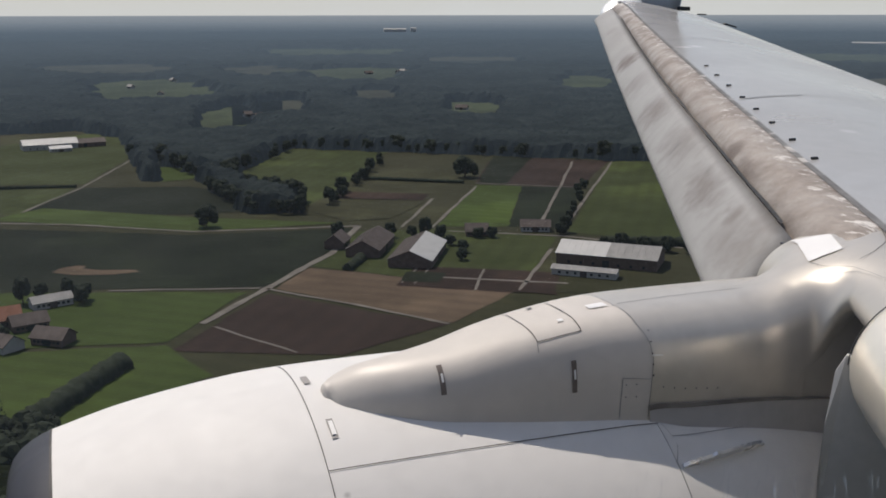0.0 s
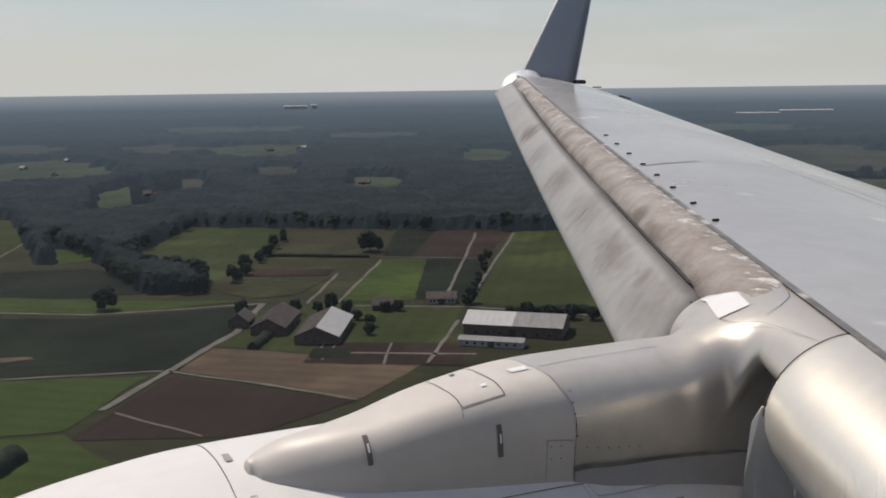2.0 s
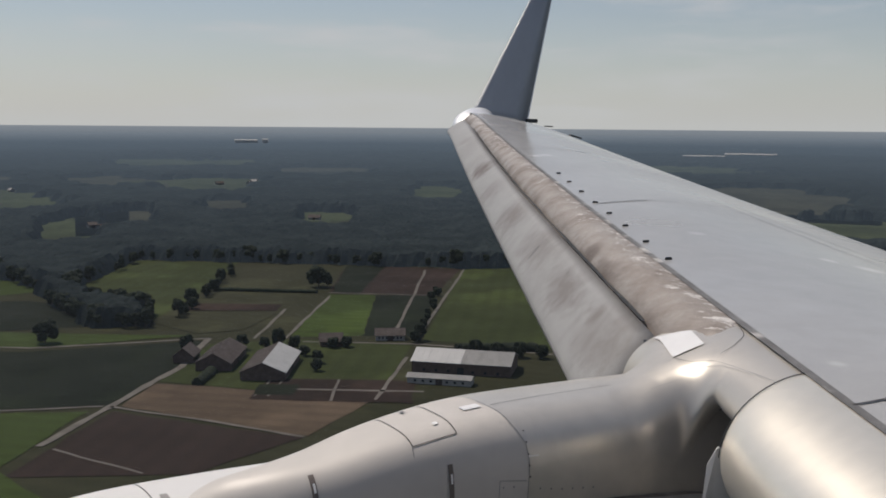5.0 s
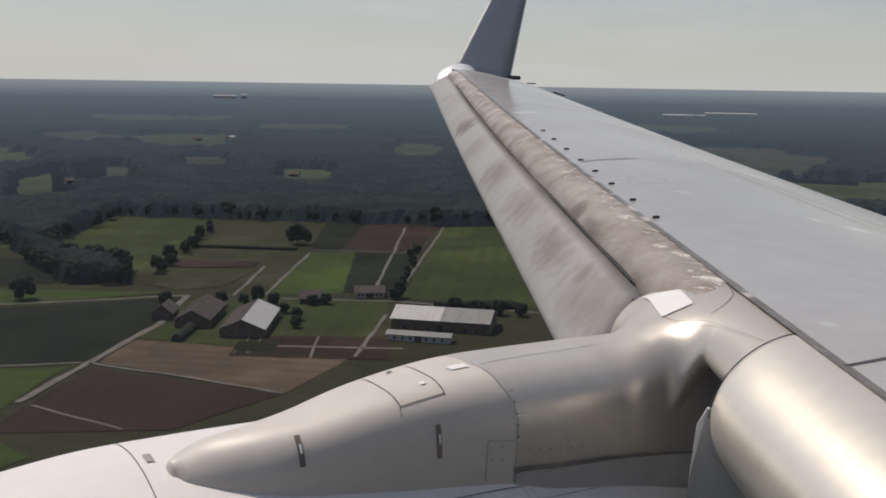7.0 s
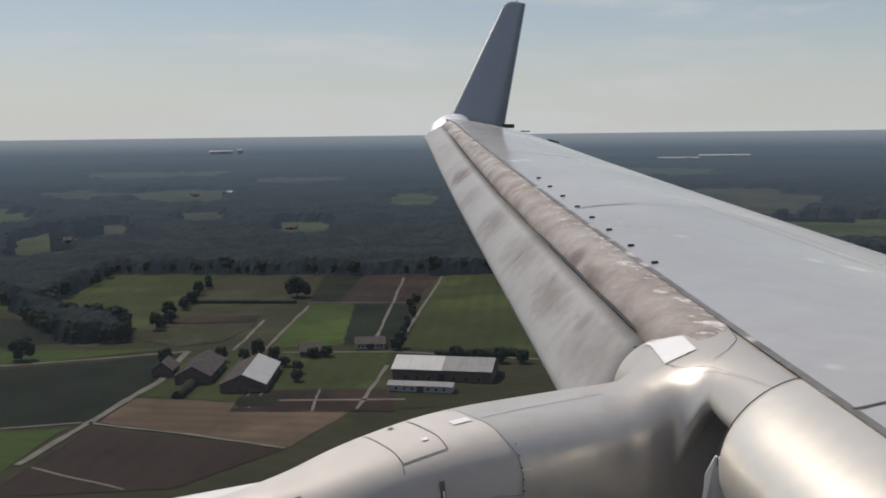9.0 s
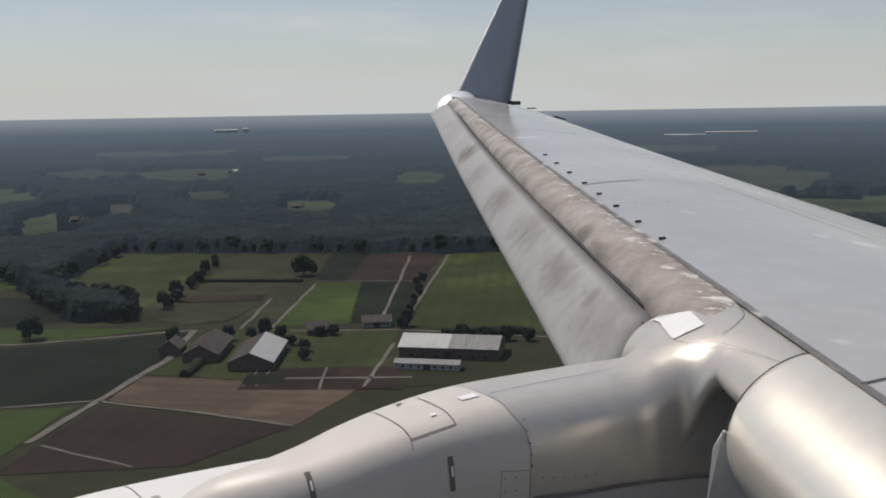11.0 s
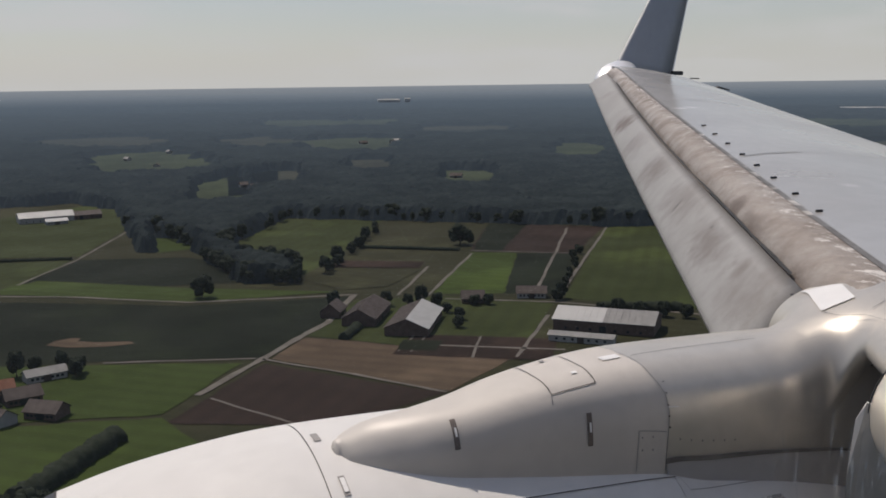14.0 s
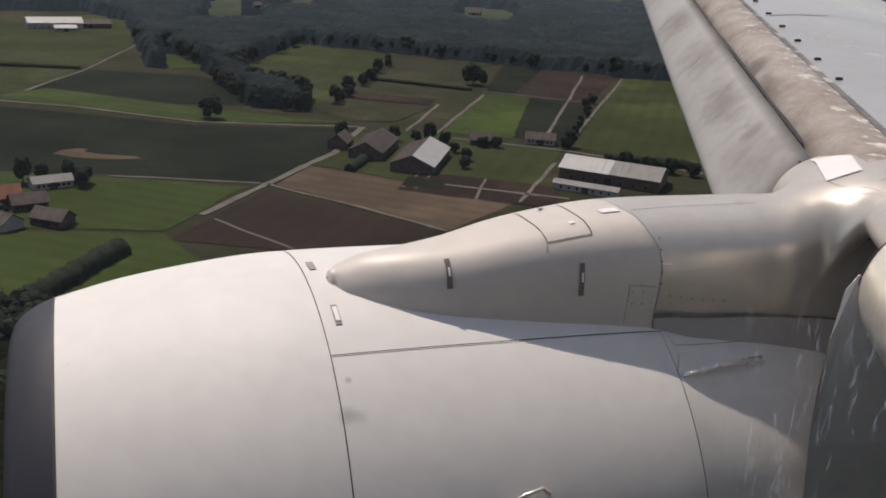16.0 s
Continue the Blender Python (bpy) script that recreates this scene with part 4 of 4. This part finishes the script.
    co = nt.new("ShaderNodeTexCoord")

    def rng(src, *v):
        r = nt.new("ShaderNodeMapRange")
        ln(src, r.inputs[0])
        for i, q in enumerate(v):
            r.inputs[i + 1].default_value = q
        return r.outputs[0]

    def mix(f, p, q):
        x = nt.new("ShaderNodeMix")
        x.data_type = "RGBA"
        ln(f, x.inputs["Factor"])
        for sck, v in ((x.inputs["A"], p), (x.inputs["B"], q)):
            if isinstance(v, tuple):
                sck.default_value = (*v, 1)
            else:
                ln(v, sck)
        return x.outputs["Result"]

    def noise_fac(sc, detail):
        n = nt.new("ShaderNodeTexNoise")
        n.inputs["Scale"].default_value, n.inputs["Detail"].default_value = sc, detail
        ln(co.outputs["Object"], n.inputs["Vector"])
        return n.outputs["Fac"]

    fine = mix(rng(noise_fac(scale * 8, 6), 0.35, 0.65, 0, 1), a, b)
    broad = mix(rng(noise_fac(scale, 3), 0.40, 0.62, 0, 0.6), fine, tuple(0.55 * q for q in b))
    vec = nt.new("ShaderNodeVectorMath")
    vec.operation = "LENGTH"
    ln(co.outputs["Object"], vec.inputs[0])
    ln(broad, bsdf.inputs["Base Color"])
    bsdf.inputs["Roughness"].default_value = 1
    bsdf.inputs["Specular IOR Level"].default_value = 0
    # haze painted as blue-grey emission that takes over with distance
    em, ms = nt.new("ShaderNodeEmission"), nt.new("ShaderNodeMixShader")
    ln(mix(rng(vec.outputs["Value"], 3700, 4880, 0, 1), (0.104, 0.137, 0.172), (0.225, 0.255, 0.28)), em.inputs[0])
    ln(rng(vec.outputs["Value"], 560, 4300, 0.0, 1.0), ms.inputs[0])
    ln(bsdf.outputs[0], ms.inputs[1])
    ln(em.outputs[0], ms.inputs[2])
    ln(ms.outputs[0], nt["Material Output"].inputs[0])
    return m


# bluish leaf colours carry some of the painted haze too
FOREST = painted_haze_material("forest_leaves_painted_haze", (0.029, 0.036, 0.034), (0.017, 0.022, 0.022), 0.02)
FAR_WOOD = painted_haze_material("far_wood_painted_haze", (0.026, 0.032, 0.030), (0.016, 0.021, 0.020), 0.004)
FAR_GRASS = painted_haze_material("far_grass_painted_haze", (0.064, 0.074, 0.034), (0.044, 0.053, 0.026), 0.011)
PAINTED_HAZE_ROOF = painted_haze_material("white_roof_painted_haze", (0.46, 0.46, 0.45), (0.40, 0.40, 0.39), 0.002)
FAR_STUBBLE = painted_haze_material("far_stubble_painted_haze", (0.062, 0.060, 0.040), (0.042, 0.043, 0.030), 0.011)


def far_rise(r):
    """Height of the far land over the near plain."""
    s = min(max((r - 2300) / 2600, 0), 1)
    return 8 * min(max((r - 1500) / 500, 0), 1) + (118 - 20) * s ** 1.3


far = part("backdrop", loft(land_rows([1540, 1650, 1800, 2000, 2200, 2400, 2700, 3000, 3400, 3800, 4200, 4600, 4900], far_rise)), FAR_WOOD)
tagged(far, "wooded plain with painted haze reaching the horizon", "horizon", kind="structure")


def polar(a, r):
    return r * math.sin(radians(a)), r * math.cos(radians(a))


# clearings in the far woods: bearings and distances, and what grows there
OPEN = [(1.0, 8.5, 1480, 1800, FAR_GRASS), (6.8, 10.6, 1130, 1330, FAR_GRASS), (10.2, 13.4, 1270, 1400, FAR_STUBBLE), (12.6, 19.6, 1800, 2080, FAR_GRASS), (21.2, 24.2, 1220, 1400, FAR_GRASS),
        (8.4, 13.0, 1900, 2200, FAR_STUBBLE), (-1.0, 6.2, 2020, 2350, FAR_STUBBLE), (41.5, 52.0, 1500, 1950, FAR_STUBBLE), (46.0, 57.0, 1180, 1380, FAR_GRASS), (15.6, 18.4, 1420, 1560, FAR_STUBBLE),
        (27.5, 30.5, 1640, 1900, FAR_GRASS), (20.0, 25.5, 2250, 2500, FAR_STUBBLE), (11.0, 19.0, 2600, 2850, FAR_GRASS), (36.0, 47.0, 2400, 2700, FAR_GRASS), (-13.0, -3.5, 1560, 1850, FAR_GRASS)]


def opening_at(x, y, back):
    """Whether a place lies in a clearing, or so close before one that trees would hide it."""
    a, r = math.degrees(math.atan2(x, y)), math.hypot(x, y)
    wob, fine = noise.noise((x / 110, y / 110, 2.7)), noise.noise((x / 28, y / 28, 6.1))
    for a0, a1, r0, r1, _ in OPEN:
        if a0 - 2 < a < a1 + 2 and r0 - back - 200 < r < r1 + 200:
            u = (a - (a0 + a1) / 2) / (a1 - a0) * 2
            v = (r - (r0 - back + r1) / 2) / (r1 - r0 + back) * 2
            if abs(u) ** 3 + abs(v) ** 3 < 1 + 0.9 * wob + 0.55 * fine:
                return True
    return False


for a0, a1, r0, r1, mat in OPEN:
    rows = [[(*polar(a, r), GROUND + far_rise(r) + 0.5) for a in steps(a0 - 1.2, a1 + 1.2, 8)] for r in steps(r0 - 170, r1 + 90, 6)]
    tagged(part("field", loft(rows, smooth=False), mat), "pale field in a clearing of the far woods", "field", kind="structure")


# ---- woods ----
def inside(x, y, poly):
    hit = False
    for (x0, y0), (x1, y1) in zip(poly, poly[1:] + poly[:1]):
        if (y0 > y) != (y1 > y) and x < (x1 - x0) * (y - y0) / (y1 - y0) + x0:
            hit = not hit
    return hit


def woodland(poly, step, tall, label, seed=0.0, leaf=FOREST):
    """A canopy of many crowns over a piece of land."""
    xs, ys = [p[0] for p in poly], [p[1] for p in poly]
    nx, ny = int((max(xs) - min(xs)) / step) + 3, int((max(ys) - min(ys)) / step) + 3
    x0, y0 = min(xs) - step, min(ys) - step
    rnd = random.Random(int(seed * 10) + 5)
    grid, verts, faces = {}, [], []
    for j in range(ny):
        for i in range(nx):
            x, y = x0 + i * step + rnd.uniform(-0.3, 0.3) * step, y0 + j * step + rnd.uniform(-0.3, 0.3) * step
            wob = 9 * noise.noise((x / 30, y / 30, seed))
            ok = inside(x + wob, y + wob, poly)
            ok = ok and not opening_at(x, y, 130)
            if ok:
                d = noise.voronoi((x / 8.5, y / 8.5, seed))[0][0]
                z = tall * (0.95 + 0.14 * noise.noise((x / 60, y / 60, seed)) + 0.13 * noise.noise((x / 17, y / 17, seed))) - 4.0 * min(d, 1.1) ** 2 + rnd.uniform(-0.6, 0.6)
            else:
                z = None
            grid[i, j] = (x, y, z)
    for (i, j), (x, y, z) in list(grid.items()):
        if z is not None and any(grid.get((i + p, j + q), (0, 0, 1))[2] is None for p, q in ((1, 0), (-1, 0), (0, 1), (0, -1))):
            grid[i, j] = (x, y, z * rnd.uniform(0.45, 0.85))
    ids = {}

    def vid(k, z):
        if k not in ids:
            ids[k] = len(verts)
            verts.append((grid[k][0], grid[k][1], GROUND + z))
        return ids[k]

    for j in range(ny - 1):
        for i in range(nx - 1):
            ks = [(i, j), (i + 1, j), (i + 1, j + 1), (i, j + 1)]
            if any(grid[k][2] is not None for k in ks):
                faces.append([vid(k, grid[k][2] if grid[k][2] is not None else 0.0) for k in ks])
    me = bpy.data.meshes.new("woodland")
    me.from_pydata(verts, [], faces)
    me.materials.append(leaf)
    return tagged(new("woodland", me), label, "forest", kind="stuff")


MAIN = [(53, 879), (87, 777), (107, 729), (190, 883), (264, 832), (341, 775), (417, 716), (560, 660), (928, 516), (1250, 640), (1180, 900), (900, 1180), (520, 1400), (160, 1480), (-300, 1440), (-383, 1071), (-106, 1078), (15, 1098), (52, 1012)]
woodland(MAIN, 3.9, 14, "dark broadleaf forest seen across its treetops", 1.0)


def far_woods():
    """Low-detailed canopy over the far plain, open over the clearings."""
    rings = [1330 + 11 * k + 0.05 * k * k for k in range(110)]
    angs = [-26 + 0.42 * k for k in range(214)]
    verts, faces, up = [], [], []
    for j, r in enumerate(rings):
        for i, a in enumerate(angs):
            x, y = polar(a + random.uniform(-0.12, 0.12), r + random.uniform(-3, 3))
            bare = opening_at(x, y, 110) or (r < 1480 and inside(x, y, MAIN))
            h = -2.0 if bare else 9 + 3 * noise.noise((x / 90, y / 90, 1)) + 3.5 * noise.noise((x / 23, y / 23, 4)) + random.uniform(-1.5, 1.5)
            verts.append((x, y, GROUND + far_rise(r) + h))
            up.append(not bare)
    n = len(angs)
    for j in range(len(rings) - 1):
        for i in range(n - 1):
            q = [j * n + i, j * n + i + 1, (j + 1) * n + i + 1, (j + 1) * n + i]
            if any(up[k] for k in q):
                faces.append(q)
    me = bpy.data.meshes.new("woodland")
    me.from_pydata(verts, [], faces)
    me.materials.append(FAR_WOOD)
    return tagged(new("woodland", me), "far woods with painted haze and pale clearings", "forest", kind="stuff")


far_woods()
woodland([(90, 752), (104, 752), (121, 676), (140, 622), (128, 580), (106, 600), (92, 690)], 2.6, 12, "dark belt of trees between fields", 2.0)
woodland([(50, 742), (62, 738), (70, 815), (72, 860), (52, 870)], 2.6, 13, "dark strip of trees beside a small clearing", 5.0)
woodland([(-249, 608), (-57, 601), (-46, 634), (-85, 676), (-246, 711)], 3.5, 15, "dark wood beside pasture", 3.0)
# darker copy of the forest leaves, with shade put into their colour
DARKWOOD = material("painted_shade_leaves", (0.015, 0.019, 0.010), 0.9, 0, 0.05, 0.4, spec=0.0)
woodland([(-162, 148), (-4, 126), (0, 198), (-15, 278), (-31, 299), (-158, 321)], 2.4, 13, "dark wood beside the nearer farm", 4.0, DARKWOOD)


# ---- trees ----
LEAF = material("tree_leaves", (0.034, 0.042, 0.028), 0.85, 0, 0.6, 0.4, colour2=(0.018, 0.024, 0.016), spec=0.05, per_object=0.5)


def crown_bm(tall, wide, seed):
    rnd = random.Random(seed)
    bm = bmesh.new()
    for k in range(15):
        a, h = rnd.uniform(0, 6.28), rnd.uniform(0.32, 0.92)
        d = wide * 0.36 * math.sqrt(rnd.random()) * (1.1 - abs(h - 0.55))
        c = Vector((d * math.cos(a), d * math.sin(a), tall * h))
        r = wide * rnd.uniform(0.15, 0.24)
        made = bmesh.ops.create_icosphere(bm, subdivisions=2, radius=r)
        for v in made["verts"]:
            v.co = c + v.co * (1 + 0.45 * noise.noise(v.co * 1.7 / r + Vector((k, seed, 0)))) * Vector((1, 1, 0.85)).length / 1.65
    for k in range(420):
        a, u = rnd.uniform(0, 6.28), rnd.uniform(-0.6, 1)
        ring = math.sqrt(1 - min(1, u * u))
        q = rnd.uniform(0.78, 1.08)
        c = Vector((wide * 0.47 * ring * math.cos(a) * q, wide * 0.47 * ring * math.sin(a) * q, tall * (0.60 + 0.38 * u * q)))
        e1 = Vector((rnd.uniform(-1, 1), rnd.uniform(-1, 1), rnd.uniform(-0.5, 0.5))).normalized() * rnd.uniform(0.25, 0.5)
        e2 = e1.cross(Vector((rnd.uniform(-1, 1), rnd.uniform(-1, 1), 1))).normalized() * 0.3
        bm.faces.new([bm.verts.new(c + p) for p in (-e1, e2, e1, -e2)])
    return bm


def make_tree(tall, wide, seed, label):
    rnd = random.Random(seed)
    root = new("tree")
    rows = [[(r * math.cos(k * 1.047), r * math.sin(k * 1.047), z) for k in range(6)] for z, r in ((-0.3, tall * 0.035), (tall * 0.2, tall * 0.024), (tall * 0.55, tall * 0.014))]
    trunk = part("trunk", loft(rows, closed=True, caps=True), BARK, root)
    for k in range(4):
        a = k * 1.6 + rnd.random()
        part("limb", tube([(0, 0, tall * 0.3), (wide * 0.2 * math.cos(a), wide * 0.2 * math.sin(a), tall * 0.5), (wide * 0.3 * math.cos(a), wide * 0.3 * math.sin(a), tall * 0.62)], tall * 0.008, 4), BARK, trunk)
    part("crown", crown_bm(tall, wide, seed), LEAF, root)
    return tagged(root, label, "tree", "farmland trees")


KINDS = [make_tree(13, 12, 1, "broad dark leafy tree beside a field"), make_tree(10, 8, 2, "dark leafy hedgerow tree"), make_tree(6, 6.5, 3, "low bushy dark green tree")]
SPOTS = [(0, 72, 565, 1.15), (0, 275, 675, 1.2), (1, 280, 670, 0.9), (1, 255, 479, 1.0), (2, 250, 475, 1.0), (1, 135, 512, 0.9), (1, 171, 495, 0.8),
         (1, 179, 496, 1.0), (2, 186, 491, 1.0), (2, 205, 484, 1.0), (2, 212, 482, 1.0), (1, 161, 502, 0.9), (2, 135, 515, 1.1), (2, 185, 473, 0.9)]
SPOTS += [(0, -50, 430, 0.8), (1, -42, 425, 0.9), (1, -21, 437, 1.1), (1, 2, 428, 0.9), (1, -3, 438, 0.9), (2, 3, 434, 1.1), (1, -14, 441, 0.9), (1, -46, 399, 0.8), (2, -27, 387, 1.0), (1, -44, 376, 1.0),
         (2, 178, 441, 0.9), (2, 185, 456, 0.9), (1, 255, 437, 0.7), (2, 263, 433, 1.2), (2, 272, 426, 1.2), (2, 281, 419, 1.2), (2, 290, 412, 1.1), (0, -64, 920, 1.2)]
for k in range(13):
    s = k / 12
    SPOTS.append((2 if k % 3 else 1, 151 + 87 * s + random.uniform(-4, 4), 603 + 160 * s + random.uniform(-5, 5), random.uniform(0.8, 1.25)))
for k in range(9):
    SPOTS.append((2, 266 + 9.5 * k + random.uniform(-3, 3), 497 + 14.9 * k, random.uniform(0.6, 1.0)))
EDGE = [(53, 879), (87, 777), (107, 729), (190, 883), (264, 832), (341, 775), (417, 716), (560, 660)]
for (xa, ya), (xb, yb) in zip(EDGE, EDGE[1:]):
    n = int(math.hypot(xb - xa, yb - ya) / 11)
    for k in range(n):
        s = (k + random.random()) / n
        SPOTS.append((random.choice((0, 1, 1)), xa + (xb - xa) * s + random.uniform(-6, 6), ya + (yb - ya) * s - random.uniform(-4, 5), random.uniform(0.7, 1.15)))
for line in ([(92, 745), (104, 752), (121, 676), (140, 622), (128, 580), (106, 600), (92, 690)], [(-57, 601), (-46, 634), (-85, 676)], [(-105, 601), (-57, 601)], [(0, 198), (-15, 278), (-31, 299), (-70, 308)]):
    for (xa, ya), (xb, yb) in zip(line, line[1:]):
        n = max(2, int(math.hypot(xb - xa, yb - ya) / 6.5))
        for k in range(n):
            s = (k + random.random()) / n
            SPOTS.append((random.choice((0, 1, 1, 2)), xa + (xb - xa) * s + random.uniform(-3, 3), ya + (yb - ya) * s + random.uniform(-3, 3), random.uniform(0.75, 1.1)))
for k in range(46):
    SPOTS.append((random.choice((0, 0, 1)), random.uniform(-75, -6), random.uniform(205, 300), random.uniform(0.95, 1.25)))
used = set()
for kind, x, y, sc in SPOTS:
    m = pose(x, y, GROUND, 0, 0, random.uniform(0, 360)) @ Matrix.Diagonal((sc, sc, sc * random.uniform(0.85, 1.15), 1))
    if kind in used:
        copy_thing(KINDS[kind], m)
    else:
        KINDS[kind].matrix_basis = m
        used.add(kind)


def hedge(x0, y0, x1, y1, wide, tall, label):
    n = max(6, int(math.hypot(x1 - x0, y1 - y0) / 1.6))
    d = Vector((x1 - x0, y1 - y0)).normalized()
    rows = []
    for i in range(n + 1):
        c = Vector((x0 + (x1 - x0) * i / n, y0 + (y1 - y0) * i / n))
        row = []
        for k, (u, h) in enumerate(((-0.5, 0), (-0.55, 0.35), (-0.42, 0.75), (-0.1, 1.0), (0.2, 0.98), (0.45, 0.7), (0.52, 0.3), (0.48, 0))):
            j = 1 + 0.42 * noise.noise((c.x / 1.7, c.y / 1.7, k * 1.3))
            row.append((c.x - d.y * u * wide * j, c.y + d.x * u * wide * j, GROUND + 0.2 + h * tall * j))
        rows.append(row)
    tagged(part("hedge", loft(rows, caps=True), LEAF), label, "hedge", "field hedges")


hedge(-17, 297, 13, 343, 7, 5, "thick dark hedge across pasture")
hedge(203, 693, 264, 650, 3, 2.2, "thin dark hedge between two pastures")
hedge(262, 447, 298, 427, 6, 4, "dark hedge behind the white-roofed hall")
hedge(120, 441, 133, 461, 5, 3, "bushy dark hedge below the farm")
hedge(6, 731, -130, 766, 3, 2, "thin dark field hedge")

# ---- farm buildings ----
WALL = material("dark_brick", (0.10, 0.065, 0.05), 0.9, 0, 0.5, 0.3)
ROOF_W = material("white_sheet_roof", (0.43, 0.425, 0.41), 0.6, 0, 0.2, 0.12)
ROOF_G = material("grey_sheet_roof", (0.23, 0.225, 0.215), 0.7, 0, 0.2, 0.2)
ROOF_B = material("brown_tiles", (0.068, 0.051, 0.044), 0.85, 0, 0.3, 0.25)
ROOF_O = material("orange_tiles", (0.24, 0.095, 0.05), 0.8, 0, 0.3, 0.25)
PALE = material("pale_render", (0.32, 0.31, 0.29), 0.8, 0, 0.3, 0.15)
GLASS = material("dark_glass", (0.03, 0.035, 0.04), 0.15, 0, 0.5, 0.2)


def building(x, y, turn, long, wide, eave, ridge, roof, wall, label, name="barn", roof2=None, far_slope=None):
    root = new(name)
    r = math.hypot(x, y)
    root.matrix_basis = pose(x, y, GROUND + (far_rise(r) if r > 1600 else 0.1), 0, 0, turn)
    part("wall", box_bm(-long / 2, long / 2, -wide / 2, wide / 2, 0, eave), wall, root)
    for sx in (-1, 1):
        gable = loft([[(sx * long / 2 + e, -wide / 2, eave), (sx * long / 2 + e, 0, ridge - 0.2), (sx * long / 2 + e, wide / 2, eave)] for e in (-0.15 * sx, 0)], smooth=False, closed=True, caps=True)
        part("gable", gable, wall, root)
    spans = [(-long / 2 - 0.6, long / 2 + 0.6, roof)] if not roof2 else [(-long / 2 - 0.6, 0, roof), (0.05, long / 2 + 0.6, roof2)]
    for a, c, mat in spans:
        for s in (-1, 1):
            o = wide / 2 + 0.6
            drop = (ridge - eave) * 0.6 / (wide / 2)
            skin = loft([[(q, 0, ridge), (q, s * o, eave - drop), (q, s * o, eave - drop + 0.25), (q, 0, ridge + 0.25)] for q in (a, c)], smooth=False, closed=True, caps=True)
            mat = far_slope if far_slope and s > 0 else mat
            part("roof", skin, mat, root)
            if long > 18:
                for k in range(int((c - a) / 3.2)):
                    q = a + 1.5 + 3.2 * k
                    part("roof_rib", loft([[(q + e, 0, ridge + 0.27), (q + e, s * o, eave - drop + 0.27), (q + e, s * o, eave - drop + 0.40), (q + e, 0, ridge + 0.40)] for e in (0, 0.25)],
                                          smooth=False, closed=True, caps=True), mat, root)
    for s in (-1, 1):
        part("door", box_bm(-1.6, 1.6, s * wide / 2 - 0.05, s * wide / 2 + 0.06, 0, min(eave - 0.3, 3.4)), ROOF_B if wall is not WALL else GLASS, root)
        for k in range(-3, 4):
            if k and abs(k) * long / 8 < long / 2 - 0.8:
                part("window", box_bm(k * long / 8 - 0.6, k * long / 8 + 0.6, s * wide / 2 - 0.05, s * wide / 2 + 0.05, 1.0, min(2.1, eave - 0.3)), GLASS, root)
    return tagged(root, label, name)


building(160, 454, 60, 44, 21, 4.0, 8.5, ROOF_W, WALL, "long brick barn with one pale and one brown roof slope", far_slope=ROOF_B)
building(143, 479, 60, 36, 17, 4.0, 8.5, ROOF_B, WALL, "dark brown roofed brick barn in the farmyard")
building(129, 492, 60, 14, 10, 3.5, 7.5, ROOF_B, WALL, "brown tiled farmhouse beside the track", "farmhouse")
building(207, 491, -20, 12, 9, 3.0, 6.5, ROOF_B, WALL, "small dark roofed house in garden trees", "house")
building(242, 490, -25, 16, 9, 3.0, 6.0, ROOF_B, PALE, "low dark roofed house with pale walls by the track", "house")
building(-12, 958, 10, 46, 18, 5, 9, ROOF_W, PALE, "long white livestock barn at a distant farm")
building(17, 965, 10, 36, 18, 4, 7, ROOF_B, WALL, "long dark barn at a distant farm")
building(-3, 936, 10, 18, 10, 3, 5, ROOF_W, PALE, "small white shed at a distant farm", "shed")
building(-31, 407, 12, 20, 9, 3.5, 7.5, ROOF_O, WALL, "farmhouse with bright orange tiled roof", "farmhouse")
building(-18, 401, 15, 13, 9, 3.0, 6, ROOF_B, WALL, "dark roofed shed next to the orange-roofed farmhouse", "shed")
building(-10, 430, 18, 16, 7, 3.0, 5.0, ROOF_G, PALE, "low shed with grey roof at the field edge", "shed")
building(-30, 382, -50, 24, 9, 3.0, 6, ROOF_B, PALE, "long brown barn beside the wood")
building(-9, 379, -35, 13, 9, 3.0, 6, ROOF_B, WALL, "dark timber shed at the pasture edge", "shed")
building(244, 411, -42, 48, 24, 5.5, 9.5, ROOF_W, WALL, "big farm hall with half white and half grey roof", "hall", ROOF_G)
building(220, 393, -42, 30, 7, 3, 4.2, ROOF_G, PALE, "low grey lean-to in front of the hall", "shed")
building(1150, 3500, -15, 80, 36, 9, 12, PAINTED_HAZE_ROOF, PAINTED_HAZE_ROOF, "long white warehouse far off in the woods", "warehouse")
building(1215, 3480, -15, 20, 14, 12, 15, PAINTED_HAZE_ROOF, PAINTED_HAZE_ROOF, "tall white store beside the far warehouse", "warehouse")
building(2120, 2200, -45, 120, 30, 7, 9, PAINTED_HAZE_ROOF, PAINTED_HAZE_ROOF, "long low white shed far off in the woods", "warehouse")
building(2290, 2180, -45, 150, 40, 8, 10, PAINTED_HAZE_ROOF, PAINTED_HAZE_ROOF, "wide white greenhouse block far off", "greenhouse")
building(560, 2050, -20, 16, 10, 4, 7, ROOF_G, PALE, "small pale farmhouse among far woods", "farmhouse")
building(330, 1800, 15, 16, 10, 4, 7, ROOF_G, PALE, "small pale barn among far woods")
for k in range(60):
    a, r = random.uniform(0, 27), random.uniform(1150, 1950)
    x, y = polar(a, r)
    if opening_at(x, y, -20):
        building(x, y, random.uniform(0, 180), random.uniform(9, 15), random.uniform(7, 9), 3.5, 6.5, random.choice((ROOF_G, ROOF_B, ROOF_G, ROOF_B)), PALE, "small pale house among far woods", "house")
